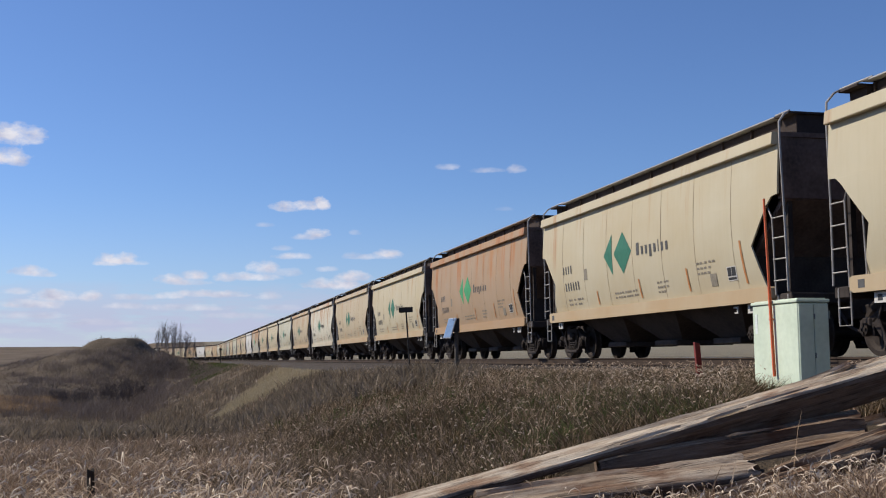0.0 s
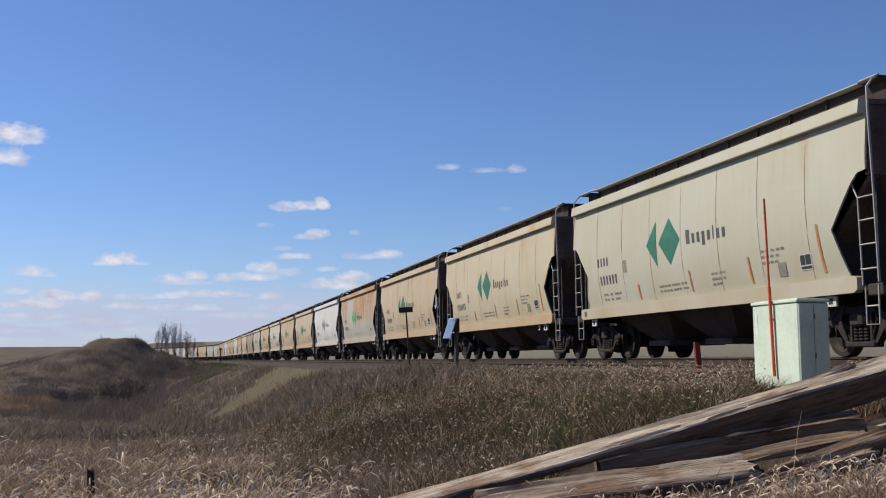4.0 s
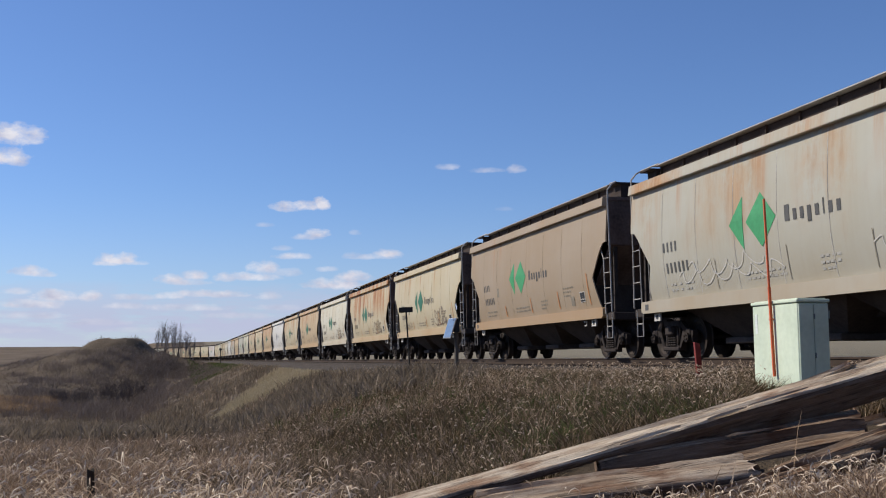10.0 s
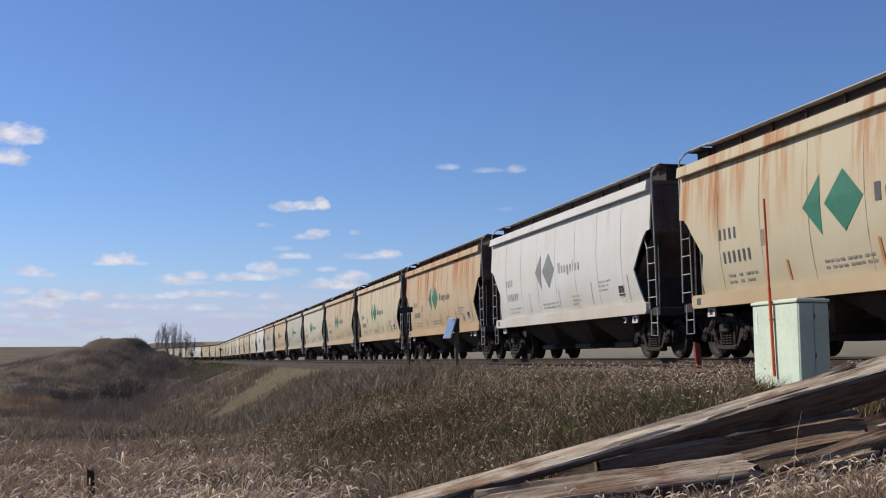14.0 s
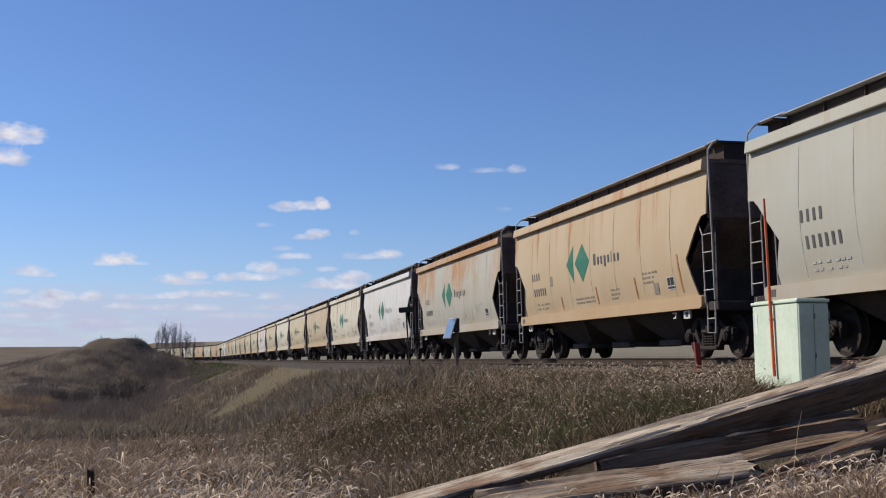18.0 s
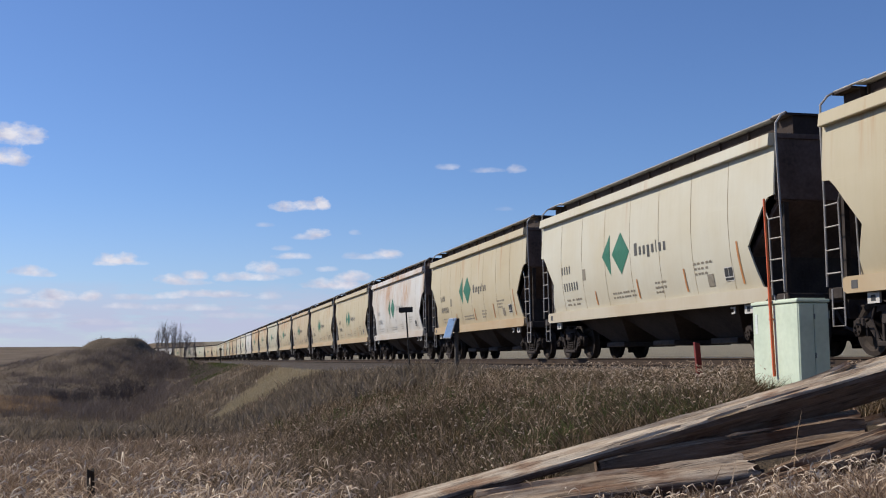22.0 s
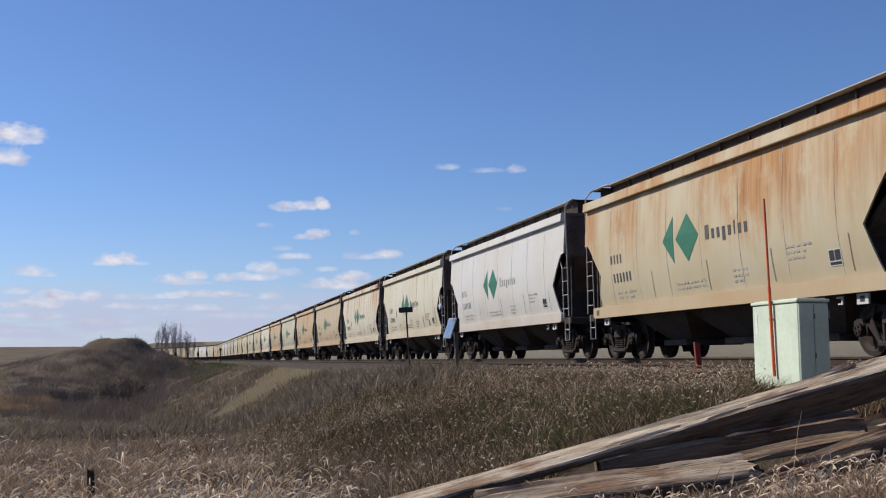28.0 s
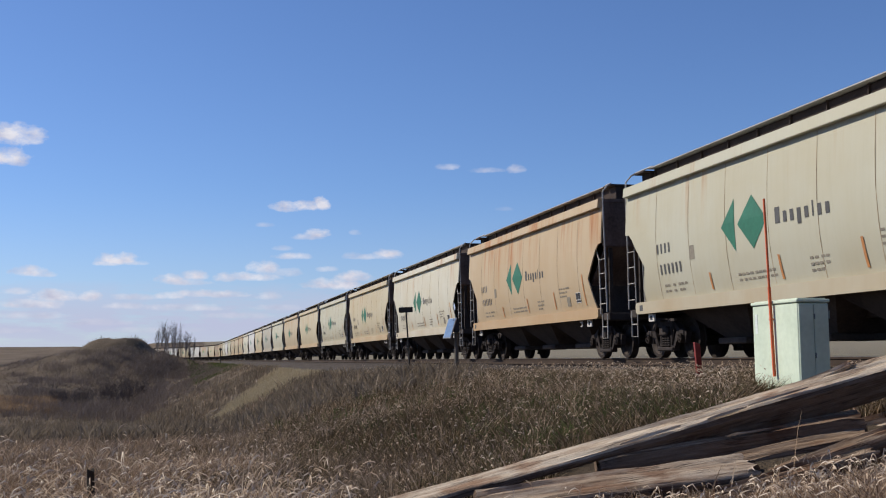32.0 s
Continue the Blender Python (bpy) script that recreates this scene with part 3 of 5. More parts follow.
    tube(bm, [(6.93, 1.48, 1.2), (6.90, 1.49, 2.6), (6.88, 1.52, 4.05), (6.87, 1.51, 4.37), (6.84, 1.38, 4.53), (6.83, 1.26, 4.595)], 0.021, 7)
    M["corner_pipe"] = to_mesh("corner_handrail", bm)
    bm = bmesh.new()         # roof handrail, an arch over the corner
    tube(bm, [(6.83, 1.26, 4.60), (6.45, 1.22, 4.62), (6.1, 1.12, 4.66)], 0.020)
    M["roof_rail"] = to_mesh("roof_handrail", bm)
    bm = bmesh.new()
    lathe(bm, [(0.02, 0), (0.26, 0), (0.28, 0.02), (0.26, 0.04), (0.22, 0.03), (0.05, 0.04)], 16, pose(6.95, -0.7, 2.2, 0, 0, -90))
    box(bm, 6.62, 6.95, -0.74, -0.66, 2.16, 2.24)
    M["brake_wheel"] = to_mesh("brake_wheel", bm)
    bm = bmesh.new()         # air reservoir and valves on the end shelf
    lathe(bm, [(0.05, -0.5), (0.2, -0.45), (0.2, 0.45), (0.05, 0.5)], 12, pose(6.1, 0.3, 1.36))
    box(bm, 6.15, 6.4, 0.95, 1.25, 1.14, 1.34)
    tube(bm, [(6.3, 1.1, 1.3), (6.2, 0.6, 1.5), (5.8, 0.2, 1.4)], 0.02)
    M["brake_gear"] = to_mesh("brake_reservoir", bm)
    # lettering and marks on the near side
    bm = bmesh.new()
    decal(bm, lambda z: HALF - 5.0 - abs(z - 2.63) / 0.52 * 0.54, lambda z: HALF - 5.55, 2.11, 3.15, n=16)
    M["half_diamond"] = to_mesh("half_diamond_emblem", bm)
    bm = bmesh.new()
    decal(bm, lambda z: HALF - 5.68 - abs(z - 2.62) / 0.525 * 0.56, lambda z: HALF - 6.80 + abs(z - 2.62) / 0.525 * 0.56, 2.095, 3.145, n=16)
    M["diamond"] = to_mesh("diamond_emblem", bm)
    bm = bmesh.new()
    d = 7.10
    for wd, z0, z1 in ((0.24, 2.47, 2.77), (0.19, 2.47, 2.67), (0.19, 2.465, 2.67), (0.20, 2.38, 2.665), (0.20, 2.46, 2.66), (0.12, 2.455, 2.735), (0.20, 2.45, 2.655), (0.20, 2.45, 2.65)):
        bar(bm, d, d + wd - 0.08, z0, z1)
        d += wd + 0.045
    M["name_bars"] = to_mesh("lettering", bm)
    bm = bmesh.new()
    for i in range(4):
        bar(bm, 1.84 + 0.20 * i, 1.92 + 0.20 * i, 2.38, 2.60)
    for i in range(6):
        bar(bm, 1.95 + 0.20 * i, 2.03 + 0.20 * i, 1.90, 2.13)
    M["mark_bars"] = to_mesh("numbering", bm)
    bm = bmesh.new()
    rnd = random.Random(3)
    for row in range(2):
        d = 2.05
        while d < 3.2:
            bar(bm, d, d + 0.12, 1.62 - 0.13 * row, 1.67 - 0.13 * row, n=1)
            d += rnd.choice((0.15, 0.17, 0.28))
    for d0, d1, z0, rows in ((5.5, 7.0, 1.62, 2), (8.1, 8.75, 1.72, 3), (10.2, 10.95, 1.98, 3)):
        for r in range(rows):
            d = d0
            while d < d1 - 0.1 * r:
                bar(bm, d, d + 0.11, z0 - 0.11 * r, z0 - 0.11 * r + 0.045, n=1)
                d += rnd.choice((0.14, 0.16, 0.2))
    M["data_bars"] = to_mesh("stencil", bm)
    bm = bmesh.new()
    bar(bm, 3.48, 3.72, 2.12, 2.42)
    M["stencil_box"] = to_mesh("stencil_box", bm)
    bm = bmesh.new()
    bar(bm, 10.75, 11.02, 1.48, 1.74)
    M["stencil_patch"] = to_mesh("stencil_patch", bm)
    bm = bmesh.new()
    box(bm, 5.98, 6.16, 1.53, 1.534, 1.12, 1.26)
    M["sill_mark"] = to_mesh("sill_mark", bm)
    for i, (z0, z1) in enumerate(((1.42, 1.78), (1.44, 1.9), (1.44, 1.95), (1.45, 2.3))):
        bm = bmesh.new()
        decal(bm, lambda z: -(2.0 - z) * 0.1, lambda z: -0.07 - (2.0 - z) * 0.1, z0, z1, 0.009, 3)
        M["strip_%d" % i] = to_mesh("reflective_strip", bm)
    bm = bmesh.new()
    decal(bm, lambda z: 0.0, lambda z: -0.022, 1.42, 2.05, 0.006, 3)
    M["strip_thin"] = to_mesh("reflective_strip", bm)
    bm = bmesh.new()
    bar(bm, 11.50, 11.88, 1.54, 1.83, 0.004)
    M["label_back"] = to_mesh("label_plate", bm)
    bm = bmesh.new()
    bar(bm, 11.525, 11.675, 1.635, 1.81, 0.008)
    bar(bm, 11.695, 11.855, 1.635, 1.81, 0.008)
    bar(bm, 11.525, 11.855, 1.56, 1.61, 0.008)
    M["label_bars"] = to_mesh("label_print", bm)
    bm = bmesh.new()
    box(bm, -5.62, -5.30, 1.38, 1.42, 0.86, 1.04)
    M["placard"] = to_mesh("placard", bm)
    bm = bmesh.new()
    box(bm, -4.88, -4.84, 1.38, 1.41, 0.88, 1.02)
    box(bm, -4.84, -4.70, 1.38, 1.41, 0.985, 1.02)
    box(bm, -4.84, -4.74, 1.38, 1.41, 0.88, 0.905)
    M["bracket_mark"] = to_mesh("bracket_mark", bm)
    bm = bmesh.new()
    box(bm, -5.52, -5.40, 1.42, 1.425, 0.90, 1.0)
    M["placard_mark"] = to_mesh("placard_mark", bm)
    # tangle of spray paint: big looped strokes
    def stroke(bm, pts, r, out):
        """A painted line along a smooth curve through points (distance from the far end, height)."""
        q = []
        ext = [pts[0], *pts, pts[-1]]
        for a, b, c, d in zip(ext, ext[1:], ext[2:], ext[3:]):
            for i in range(6):
                f = i / 6
                q.append(tuple(0.5 * (2 * b[n] + (c[n] - a[n]) * f + (2 * a[n] - 5 * b[n] + 4 * c[n] - d[n]) * f * f + (3 * b[n] - a[n] - 3 * c[n] + d[n]) * f ** 3) for n in (0, 1)))
        for (xa, za), (xb, zb) in zip(q, q[1:]):
            n = Vector((zb - za, xa - xb))
            n = n.normalized() * r if n.length > 1e-5 else Vector((0, r))
            bm.faces.new([bm.verts.new((HALF - x, half_width(z) + out, z)) for x, z in ((xa - n.x, za - n.y), (xa + n.x, za + n.y), (xb + n.x, zb + n.y), (xb - n.x, zb - n.y))])

    rnd = random.Random(8)
    bm = bmesh.new()
    for g in range(5):
        d, top, low = 9.0 + 0.40 * g, rnd.uniform(1.98, 2.14), rnd.uniform(1.42, 1.52)
        mid = (top + low) / 2 + rnd.uniform(-0.06, 0.06)
        loop = [(d + 0.32, top - 0.04), (d + 0.12, top), (d + 0.02, mid + 0.12), (d + 0.22, mid), (d + 0.34, low + 0.12), (d + 0.16, low), (d - 0.04, low + 0.10)]
        if g % 2:
            loop = [(d, low), (d + 0.05, top), (d + 0.30, top - 0.06), (d + 0.26, mid), (d + 0.06, mid - 0.02), (d + 0.36, low + 0.02)]
        loop = [(a + rnd.uniform(-0.10, 0.10), min(2.16, z + rnd.uniform(-0.09, 0.09))) for a, z in loop]
        stroke(bm, loop, 0.017, 0.010)
        stroke(bm, [(a + 0.05 + rnd.uniform(-0.02, 0.02), z - 0.035) for a, z in loop], 0.010, 0.012)
    stroke(bm, [(8.8, 1.55), (9.5, 1.46), (10.3, 1.50), (11.15, 1.62)], 0.012, 0.011)
    M["scrawl"] = to_mesh("spray_scrawl", bm)
    bm = bmesh.new()
    for g in range(3):
        d = 2.75 + 0.42 * g
        stroke(bm, [(d, 1.86 - 0.05 * g), (d + 0.12, 1.42), (d + 0.24, 1.72), (d + 0.34, 1.40), (d + 0.46, 1.80)][: 5 - g % 2], 0.013, 0.010)
    M["scrawl_small"] = to_mesh("spray_scrawl", bm)
    # looping white spray lines
    bm = bmesh.new()
    rnd = random.Random(18)
    for d0, d1, zc in ((2.5, 6.9, 1.72), (3.0, 6.2, 1.9), (9.6, 11.0, 1.75)):
        pts, a = [], 0.0
        while d0 < d1:
            a += 0.55
            pts.append((HALF - d0 - 0.10 * math.sin(a * 1.1), zc + 0.14 * math.sin(a) + 0.05 * math.sin(a * 0.37)))
            d0 += 0.045 + 0.05 * rnd.random()
        for (xa, za), (xb, zb) in zip(pts, pts[1:]):
            n = Vector((zb - za, xa - xb))
            n = n.normalized() * 0.011 if n.length > 1e-5 else Vector((0, 0.011))
            bm.faces.new([bm.verts.new((x, half_width(z) + 0.011, z)) for x, z in ((xa - n.x, za - n.y), (xa + n.x, za + n.y), (xb + n.x, zb + n.y), (xb - n.x, zb - n.y))])
    M["scrawl_white"] = to_mesh("spray_scrawl", bm)
    # running gear
    for key, sg in (("near", 1), ("far", -1)):
        bm = bmesh.new()
        y0, y1 = sg * 0.93, sg * 1.06
        # cast truss: bowed top member, struts down to the spring seat, open windows between
        prism(bm, [(-1.10, 0.50), (-1.10, 0.61), (-0.74, 0.69), (-0.46, 0.86), (0.46, 0.86), (0.74, 0.69), (1.10, 0.61), (1.10, 0.50), (0.70, 0.58), (0.42, 0.745), (-0.42, 0.745), (-0.70, 0.58)], y0, y1)
        for d in (-1, 1):
            prism(bm, [(d * 0.78, 0.60), (d * 0.62, 0.66), (d * 0.30, 0.31), (d * 0.40, 0.18)], y0, y1)
            box(bm, min(d * 0.25, d * 0.32), max(d * 0.25, d * 0.32), min(y0, y1), max(y0, y1), 0.25, 0.76, bevel=0.01)
            box(bm, d * 0.89 - 0.12, d * 0.89 + 0.12, min(sg * 0.92, sg * 1.09), max(sg * 0.92, sg * 1.09), 0.50, 0.66, bevel=0.025)
            box(bm, d * 0.89 - 0.17, d * 0.89 - 0.12, min(y0, y1), max(y0, y1), 0.34, 0.56, bevel=0.01)
            box(bm, d * 0.89 + 0.12, d * 0.89 + 0.17, min(y0, y1), max(y0, y1), 0.34, 0.56, bevel=0.01)
            tube(bm, [(d * 0.36, sg * 1.08, 0.30), (d * 0.52, sg * 1.09, 0.62), (d * 0.44, sg * 1.08, 0.84)], 0.022)
        box(bm, -0.42, 0.42, min(sg * 0.90, sg * 1.10), max(sg * 0.90, sg * 1.10), 0.16, 0.255, bevel=0.02)
        box(bm, -0.22, 0.22, min(sg * 0.95, sg * 1.13), max(sg * 0.95, sg * 1.13), 0.56, 0.72, bevel=0.03)
        M["frame_" + key] = to_mesh("side_frame", bm)
    bm = bmesh.new()         # one coil of the spring nest
    ridges = [(0.03, 0.255)] + [(0.068 if i % 2 else 0.046, 0.262 + 0.0275 * i) for i in range(11)] + [(0.03, 0.56)]
    lathe(bm, ridges, 10, pose(0, 0, 0, 90, 0, 0))
    M["spring"] = to_mesh("coil_spring", bm)
    bm = bmesh.new()
    box(bm, -0.2, 0.2, -1.15, 1.15, 0.52, 0.74, bevel=0.03)
    box(bm, -0.62, -0.5, -0.75, 0.75, 0.3, 0.42)
    box(bm, 0.5, 0.62, -0.75, 0.75, 0.3, 0.42)
    M["bolster"] = to_mesh("bolster", bm)
    bm = bmesh.new()
    for sg in (-1, 1):
        prof = [(0.10, sg * 0.92), (0.13, sg * 0.80), (0.30, sg * 0.79), (0.37, sg * 0.835), (0.455, sg * 0.835), (0.46, sg * 0.76), (0.465, sg * 0.72), (0.49, sg * 0.70), (0.49, sg * 0.68), (0.36, sg * 0.69), (0.15, sg * 0.66), (0.09, sg * 0.64)]
        lathe(bm, prof, 28)
        lathe(bm, [(0.03, sg * 1.15), (0.11, sg * 1.14), (0.11, sg * 0.93), (0.03, sg * 0.92)], 12)
        for k in range(4):
            a = math.pi / 2 * k
            box(bm, 0.06 * math.cos(a) - 0.018, 0.06 * math.cos(a) + 0.018, min(sg * 1.13, sg * 1.165), max(sg * 1.13, sg * 1.165), 0.06 * math.sin(a) - 0.018, 0.06 * math.sin(a) + 0.018)
    lathe(bm, [(0.085, -0.7), (0.085, 0.7)], 12)
    M["wheelset"] = to_mesh("wheelset", bm)
    return M


WHITE, GREY, PALE, IVORY, CREAM, TAN, ORANGE, BROWN = (0.54, 0.535, 0.515), (0.385, 0.372, 0.315), (0.445, 0.43, 0.335), (0.53, 0.505, 0.41), (0.465, 0.408, 0.285), (0.440, 0.366, 0.252), (0.442, 0.342, 0.220), (0.318, 0.250, 0.178)
# colour, rust runs, rusty fields, spray paint; the first wagon is the one at the line's near end
FLEET = """C00 C00 C20 R53 C20 T20 V60 T50 P00 C20 T20 G07 W00 T20 T51 P20s O20s G15s B00 C20s C92s V10s O41 C60 W01 O71 C40 T50 P10
G00 O30 G06 W00 V40 T20 C10 V00 C10 W05 C10 C20 T30 C60 P10 C62 C08 W00 V10 V60 T20 O41 P00 O41 V20 C10 P10 C20 T20 P10 G02 C10""".split()
NAMES = {"W": (WHITE, "white"), "G": (GREY, "light grey"), "P": (PALE, "pale greenish cream"), "V": (IVORY, "ivory"), "C": (CREAM, "cream"), "T": (TAN, "tan"), "O": (ORANGE, "ochre tan"), "B": (BROWN, "dull brown"), "R": ((0.345, 0.245, 0.158), "rusty tan")}
WAGONS, WHEELS = [], {}


def build_train():
    M = build_wagon_meshes()
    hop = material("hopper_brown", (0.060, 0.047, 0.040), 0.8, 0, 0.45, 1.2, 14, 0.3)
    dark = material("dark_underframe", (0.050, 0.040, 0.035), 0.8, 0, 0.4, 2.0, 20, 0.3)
    iron = material("rusty_running_gear", (0.040, 0.032, 0.029), 0.8, 0.1, 0.45, 4.0, 30, 0.4)
    wheel = material("wheel_steel", (0.040, 0.031, 0.026), 0.72, 0.4, 0.35, 5.0, 30, 0.2)
    black = material("roof_black", (0.046, 0.034, 0.029), 0.8, 0, 0.3, 2.0, 20, 0.2)
    pipe = material("galvanised_pipe", (0.36, 0.33, 0.295), 0.5, 0.3, 0.25, 3.0, 25, 0.1)
    board = material("steel_grating", (0.32, 0.31, 0.30), 0.6, 0.2, 0.2, 3.0, 40, 0.3)
    green = material("emblem_green", (0.022, 0.135, 0.08), 0.6, 0, 0.15, 3.0, 12, 0.05)
    bright_green = material("fresh_emblem_green", (0.045, 0.270, 0.105), 0.6, 0, 0.15, 3.0, 12, 0.05)
    ink = material("lettering_dark", (0.026, 0.026, 0.028), 0.7, 0, 0.3, 4.0, 20, 0.05)
    name_ink = material("lettering_grey", (0.070, 0.068, 0.066), 0.7, 0, 0.3, 4.0, 20, 0.05)
    faint = material("stencil_grey", (0.225, 0.199, 0.158), 0.8, 0, 0.3, 4.0, 20, 0.05)
    orange = material("strip_orange", (0.416, 0.176, 0.056), 0.6, 0, 0.25, 4.0, 20, 0.05)
    yellow = material("strip_yellow", (0.624, 0.448, 0.040), 0.6, 0, 0.15, 4.0, 20, 0.05)
    white = material("label_white", (0.50, 0.475, 0.435), 0.6, 0, 0.1, 4.0, 20, 0.05)
    pale_ink = material("lettering_faded", (0.27, 0.265, 0.25), 0.7, 0, 0.3, 4.0, 20, 0.05)
    pale_stencil = material("stencil_faded", (0.36, 0.345, 0.31), 0.8, 0, 0.3, 4.0, 20, 0.05)
    # dark brown puts the shade on the wagon ends into their colour
    end_shade = material("shaded_end", (0.135, 0.096, 0.078), 0.85, 0, 0.45, 1.5, 14, 0.2)
    grey_mark = material("emblem_grey", (0.17, 0.18, 0.18), 0.7, 0, 0.2, 3.0, 12, 0.05)
    scrawl = material("spray_brown", (0.20, 0.155, 0.125), 0.8, 0, 0.3, 4.0, 20, 0.05)
    seam_rust = material("seam_rust", (0.25, 0.185, 0.115), 0.8, 0, 0.45, 1.5, 9, 0.1, (0.36, 0.29, 0.20))
    seam_grey = material("seam_grey", (0.30, 0.28, 0.25), 0.8, 0, 0.3, 1.5, 9, 0.1, (0.42, 0.40, 0.37))
    flip = pose(0, 0, 0, 0, 0, 180)
    rnd = random.Random(41)
    for k in range(-2, 89):
        final = S_FIRST + PITCH_CAR * (k - 0.5) - SPEED * CLIP
        near, mid = final < 70, final < 230
        code = FLEET[k + 2] if 0 <= k + 2 < len(FLEET) else rnd.choice(FLEET)
        color, word = NAMES[code[0]]
        streak, patch = int(code[1]) / 9, int(code[2]) / 9
        paint = car_paint(color, streak, patch)
        state = "with heavy rust runs" if streak > 0.6 or patch > 0.6 else "with rust stains" if streak > 0.3 or patch > 0.3 else "with faint stains"
        if "s" in code:
            state = "with spray paint"
        car = tagged(new("hopper_car"), "%s covered hopper car %s, %s emblem" % (word, state, "grey" if k in (10, 22) else "green"), "railway car", "hopper cars of the train")
        WAGONS.append((k, car))
        plain = code[0] in "WG" or k == 43
        part("side_sheet", M["side_near"], paint, car)
        part("top_chord", M["chord_near"], paint, car)
        part("side_sill", M["sill_near"], paint, car)
        part("side_sheet", M["side_far"], paint, car)
        part("top_chord", M["chord_far"], paint, car)
        part("side_sill", M["sill_far"], paint, car)
        part("roof", M["roof"], paint, car)
        part("roof_hatch", M["hatch"], black, car)
        part("running_board", M["board_near"], board, car, "steel grating walkway on brackets")
        part("end_wall", M["end_wall"], end_shade, car)
        part("end_wall", M["end_wall"], end_shade, car, m=flip)
        part("slope_sheet", M["slope"], end_shade, car)
        part("slope_sheet", M["slope"], end_shade, car, m=flip)
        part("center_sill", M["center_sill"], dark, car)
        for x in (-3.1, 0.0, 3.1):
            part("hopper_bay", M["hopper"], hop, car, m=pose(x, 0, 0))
        gm = bright_green if code[0] in "BGR" and code[:2] != "G0" or code in ("G00", "G07") else green
        if k in (10, 22):
            gm = grey_mark
        part("half_diamond_emblem", M["half_diamond"], gm, car, "grey half diamond" if k in (10, 22) else "green half diamond")
        part("diamond_emblem", M["diamond"], gm, car, "grey diamond" if k in (10, 22) else "green diamond")
        if mid:
            part("running_board", M["board_far"], board, car)
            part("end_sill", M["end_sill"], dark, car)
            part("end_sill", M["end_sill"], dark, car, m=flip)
            part("corner_handrail", M["corner_pipe"], pipe, car)
            part("corner_handrail", M["corner_pipe"], pipe, car, m=pose(0, 0, 0) @ Matrix.Diagonal((-1, 1, 1, 1)))
            tagged(part("lettering", M["name_bars"], pale_ink if code[0] == "W" else name_ink, car), kind="stuff")
        for x in (-5.75, 5.75):
            bogie = part("bogie", M["bolster"], iron, car, "rusty two-axle bogie", pose(x, 0, 0))
            part("side_frame", M["frame_near"], iron, bogie)
            part("side_frame", M["frame_far"], iron, bogie)
            for q in (-0.145, 0.0, 0.145) if near else ():
                part("coil_spring", M["spring"], iron, bogie, m=pose(q, 1.03, 0))
            for a in (-0.89, 0.89):
                ws = part("wheelset", M["wheelset"], wheel, bogie, m=pose(a, 0, 0.46))
                WHEELS.setdefault(a, []).append(ws)
        if not near:
            continue
        mirror = Matrix.Diagonal((-1, 1, 1, 1))
        for m4 in (Matrix.Identity(4), mirror):
            part("ladder", M["ladder"], pipe, car, m=m4)
            part("stirrup_step", M["step"], pipe, car, m=m4)
            part("roof_handrail", M["roof_rail"], pipe, car, m=m4)
            part("end_platform", M["platform"], black, car, m=m4)
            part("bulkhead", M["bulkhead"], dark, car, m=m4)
            part("end_flange", M["flange"], end_shade, car, m=m4)
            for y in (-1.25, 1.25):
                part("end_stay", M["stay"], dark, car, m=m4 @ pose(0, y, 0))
            part("coupler", M["coupler"], iron, car, m=pose(0, 0, 0, 0, 0, 0 if m4 is not mirror else 180))
        part("grab_iron", M["grab"], pipe, car)
        part("brake_wheel", M["brake_wheel"], iron, car)
        part("brake_reservoir", M["brake_gear"], iron, car)
        for i in range(7):
            part("plate_seam", M["seam"], seam_grey if plain else seam_rust, car, m=pose(HALF - 1.81 - 1.675 * i, 0, 0))
        tagged(part("numbering", M["mark_bars"], pale_ink if code[0] == "W" else name_ink, car), kind="stuff")
        tagged(part("stencil", M["data_bars"], pale_stencil if plain else faint, car), kind="stuff")
        for i, d in enumerate((4.25, 7.05, 9.65, 12.15)):
            if plain:
                part("reflective_strip", M["strip_thin"], faint, car, "thin faded grey strip", pose(HALF - d, 0, 0))
            else:
                part("reflective_strip", M["strip_%d" % i], yellow if k == 31 else orange, car, m=pose(HALF - d, 0, 0))
        if not plain:
            part("stencil_box", M["stencil_box"], faint, car)
            part("stencil_patch", M["stencil_patch"], faint, car)
        part("sill_mark", M["sill_mark"], name_ink, car)
        label = part("label_plate", M["label_back"], white, car)
        tagged(part("label_print", M["label_bars"], ink, label), kind="stuff")
        part("bracket_mark", M["bracket_mark"], white, car)
        for x in (0.0, 11.2):
            pl = part("placard", M["placard"], white, car, m=pose(x, 0, 0))
            part("placard_mark", M["placard_mark"], ink, pl)
        if "s" in code:
            if k == 15:
                tagged(part("spray_scrawl", M["scrawl_white"], white, car, "white looping spray-paint lines"), kind="stuff")
            else:
                tagged(part("spray_scrawl", M["scrawl"], scrawl, car, "brown spray-paint tangle"), kind="stuff")
            if k == 17:
                tagged(part("spray_scrawl", M["scrawl_small"], scrawl, car, "short brown spray-paint zigzag"), kind="stuff")


build_train()


def slack(k):
    """The wagons are not all of one length: how far each stands off an even spacing."""
    return float(np.interp(k, (21.5, 24, 26, 27.5, 29, 33, 35, 38, 40, 44, 47), (0, -0.35, -0.45, -0.3, -0.1, -0.2, -0.32, -0.43, -0.2, 0.15, -0.05)))


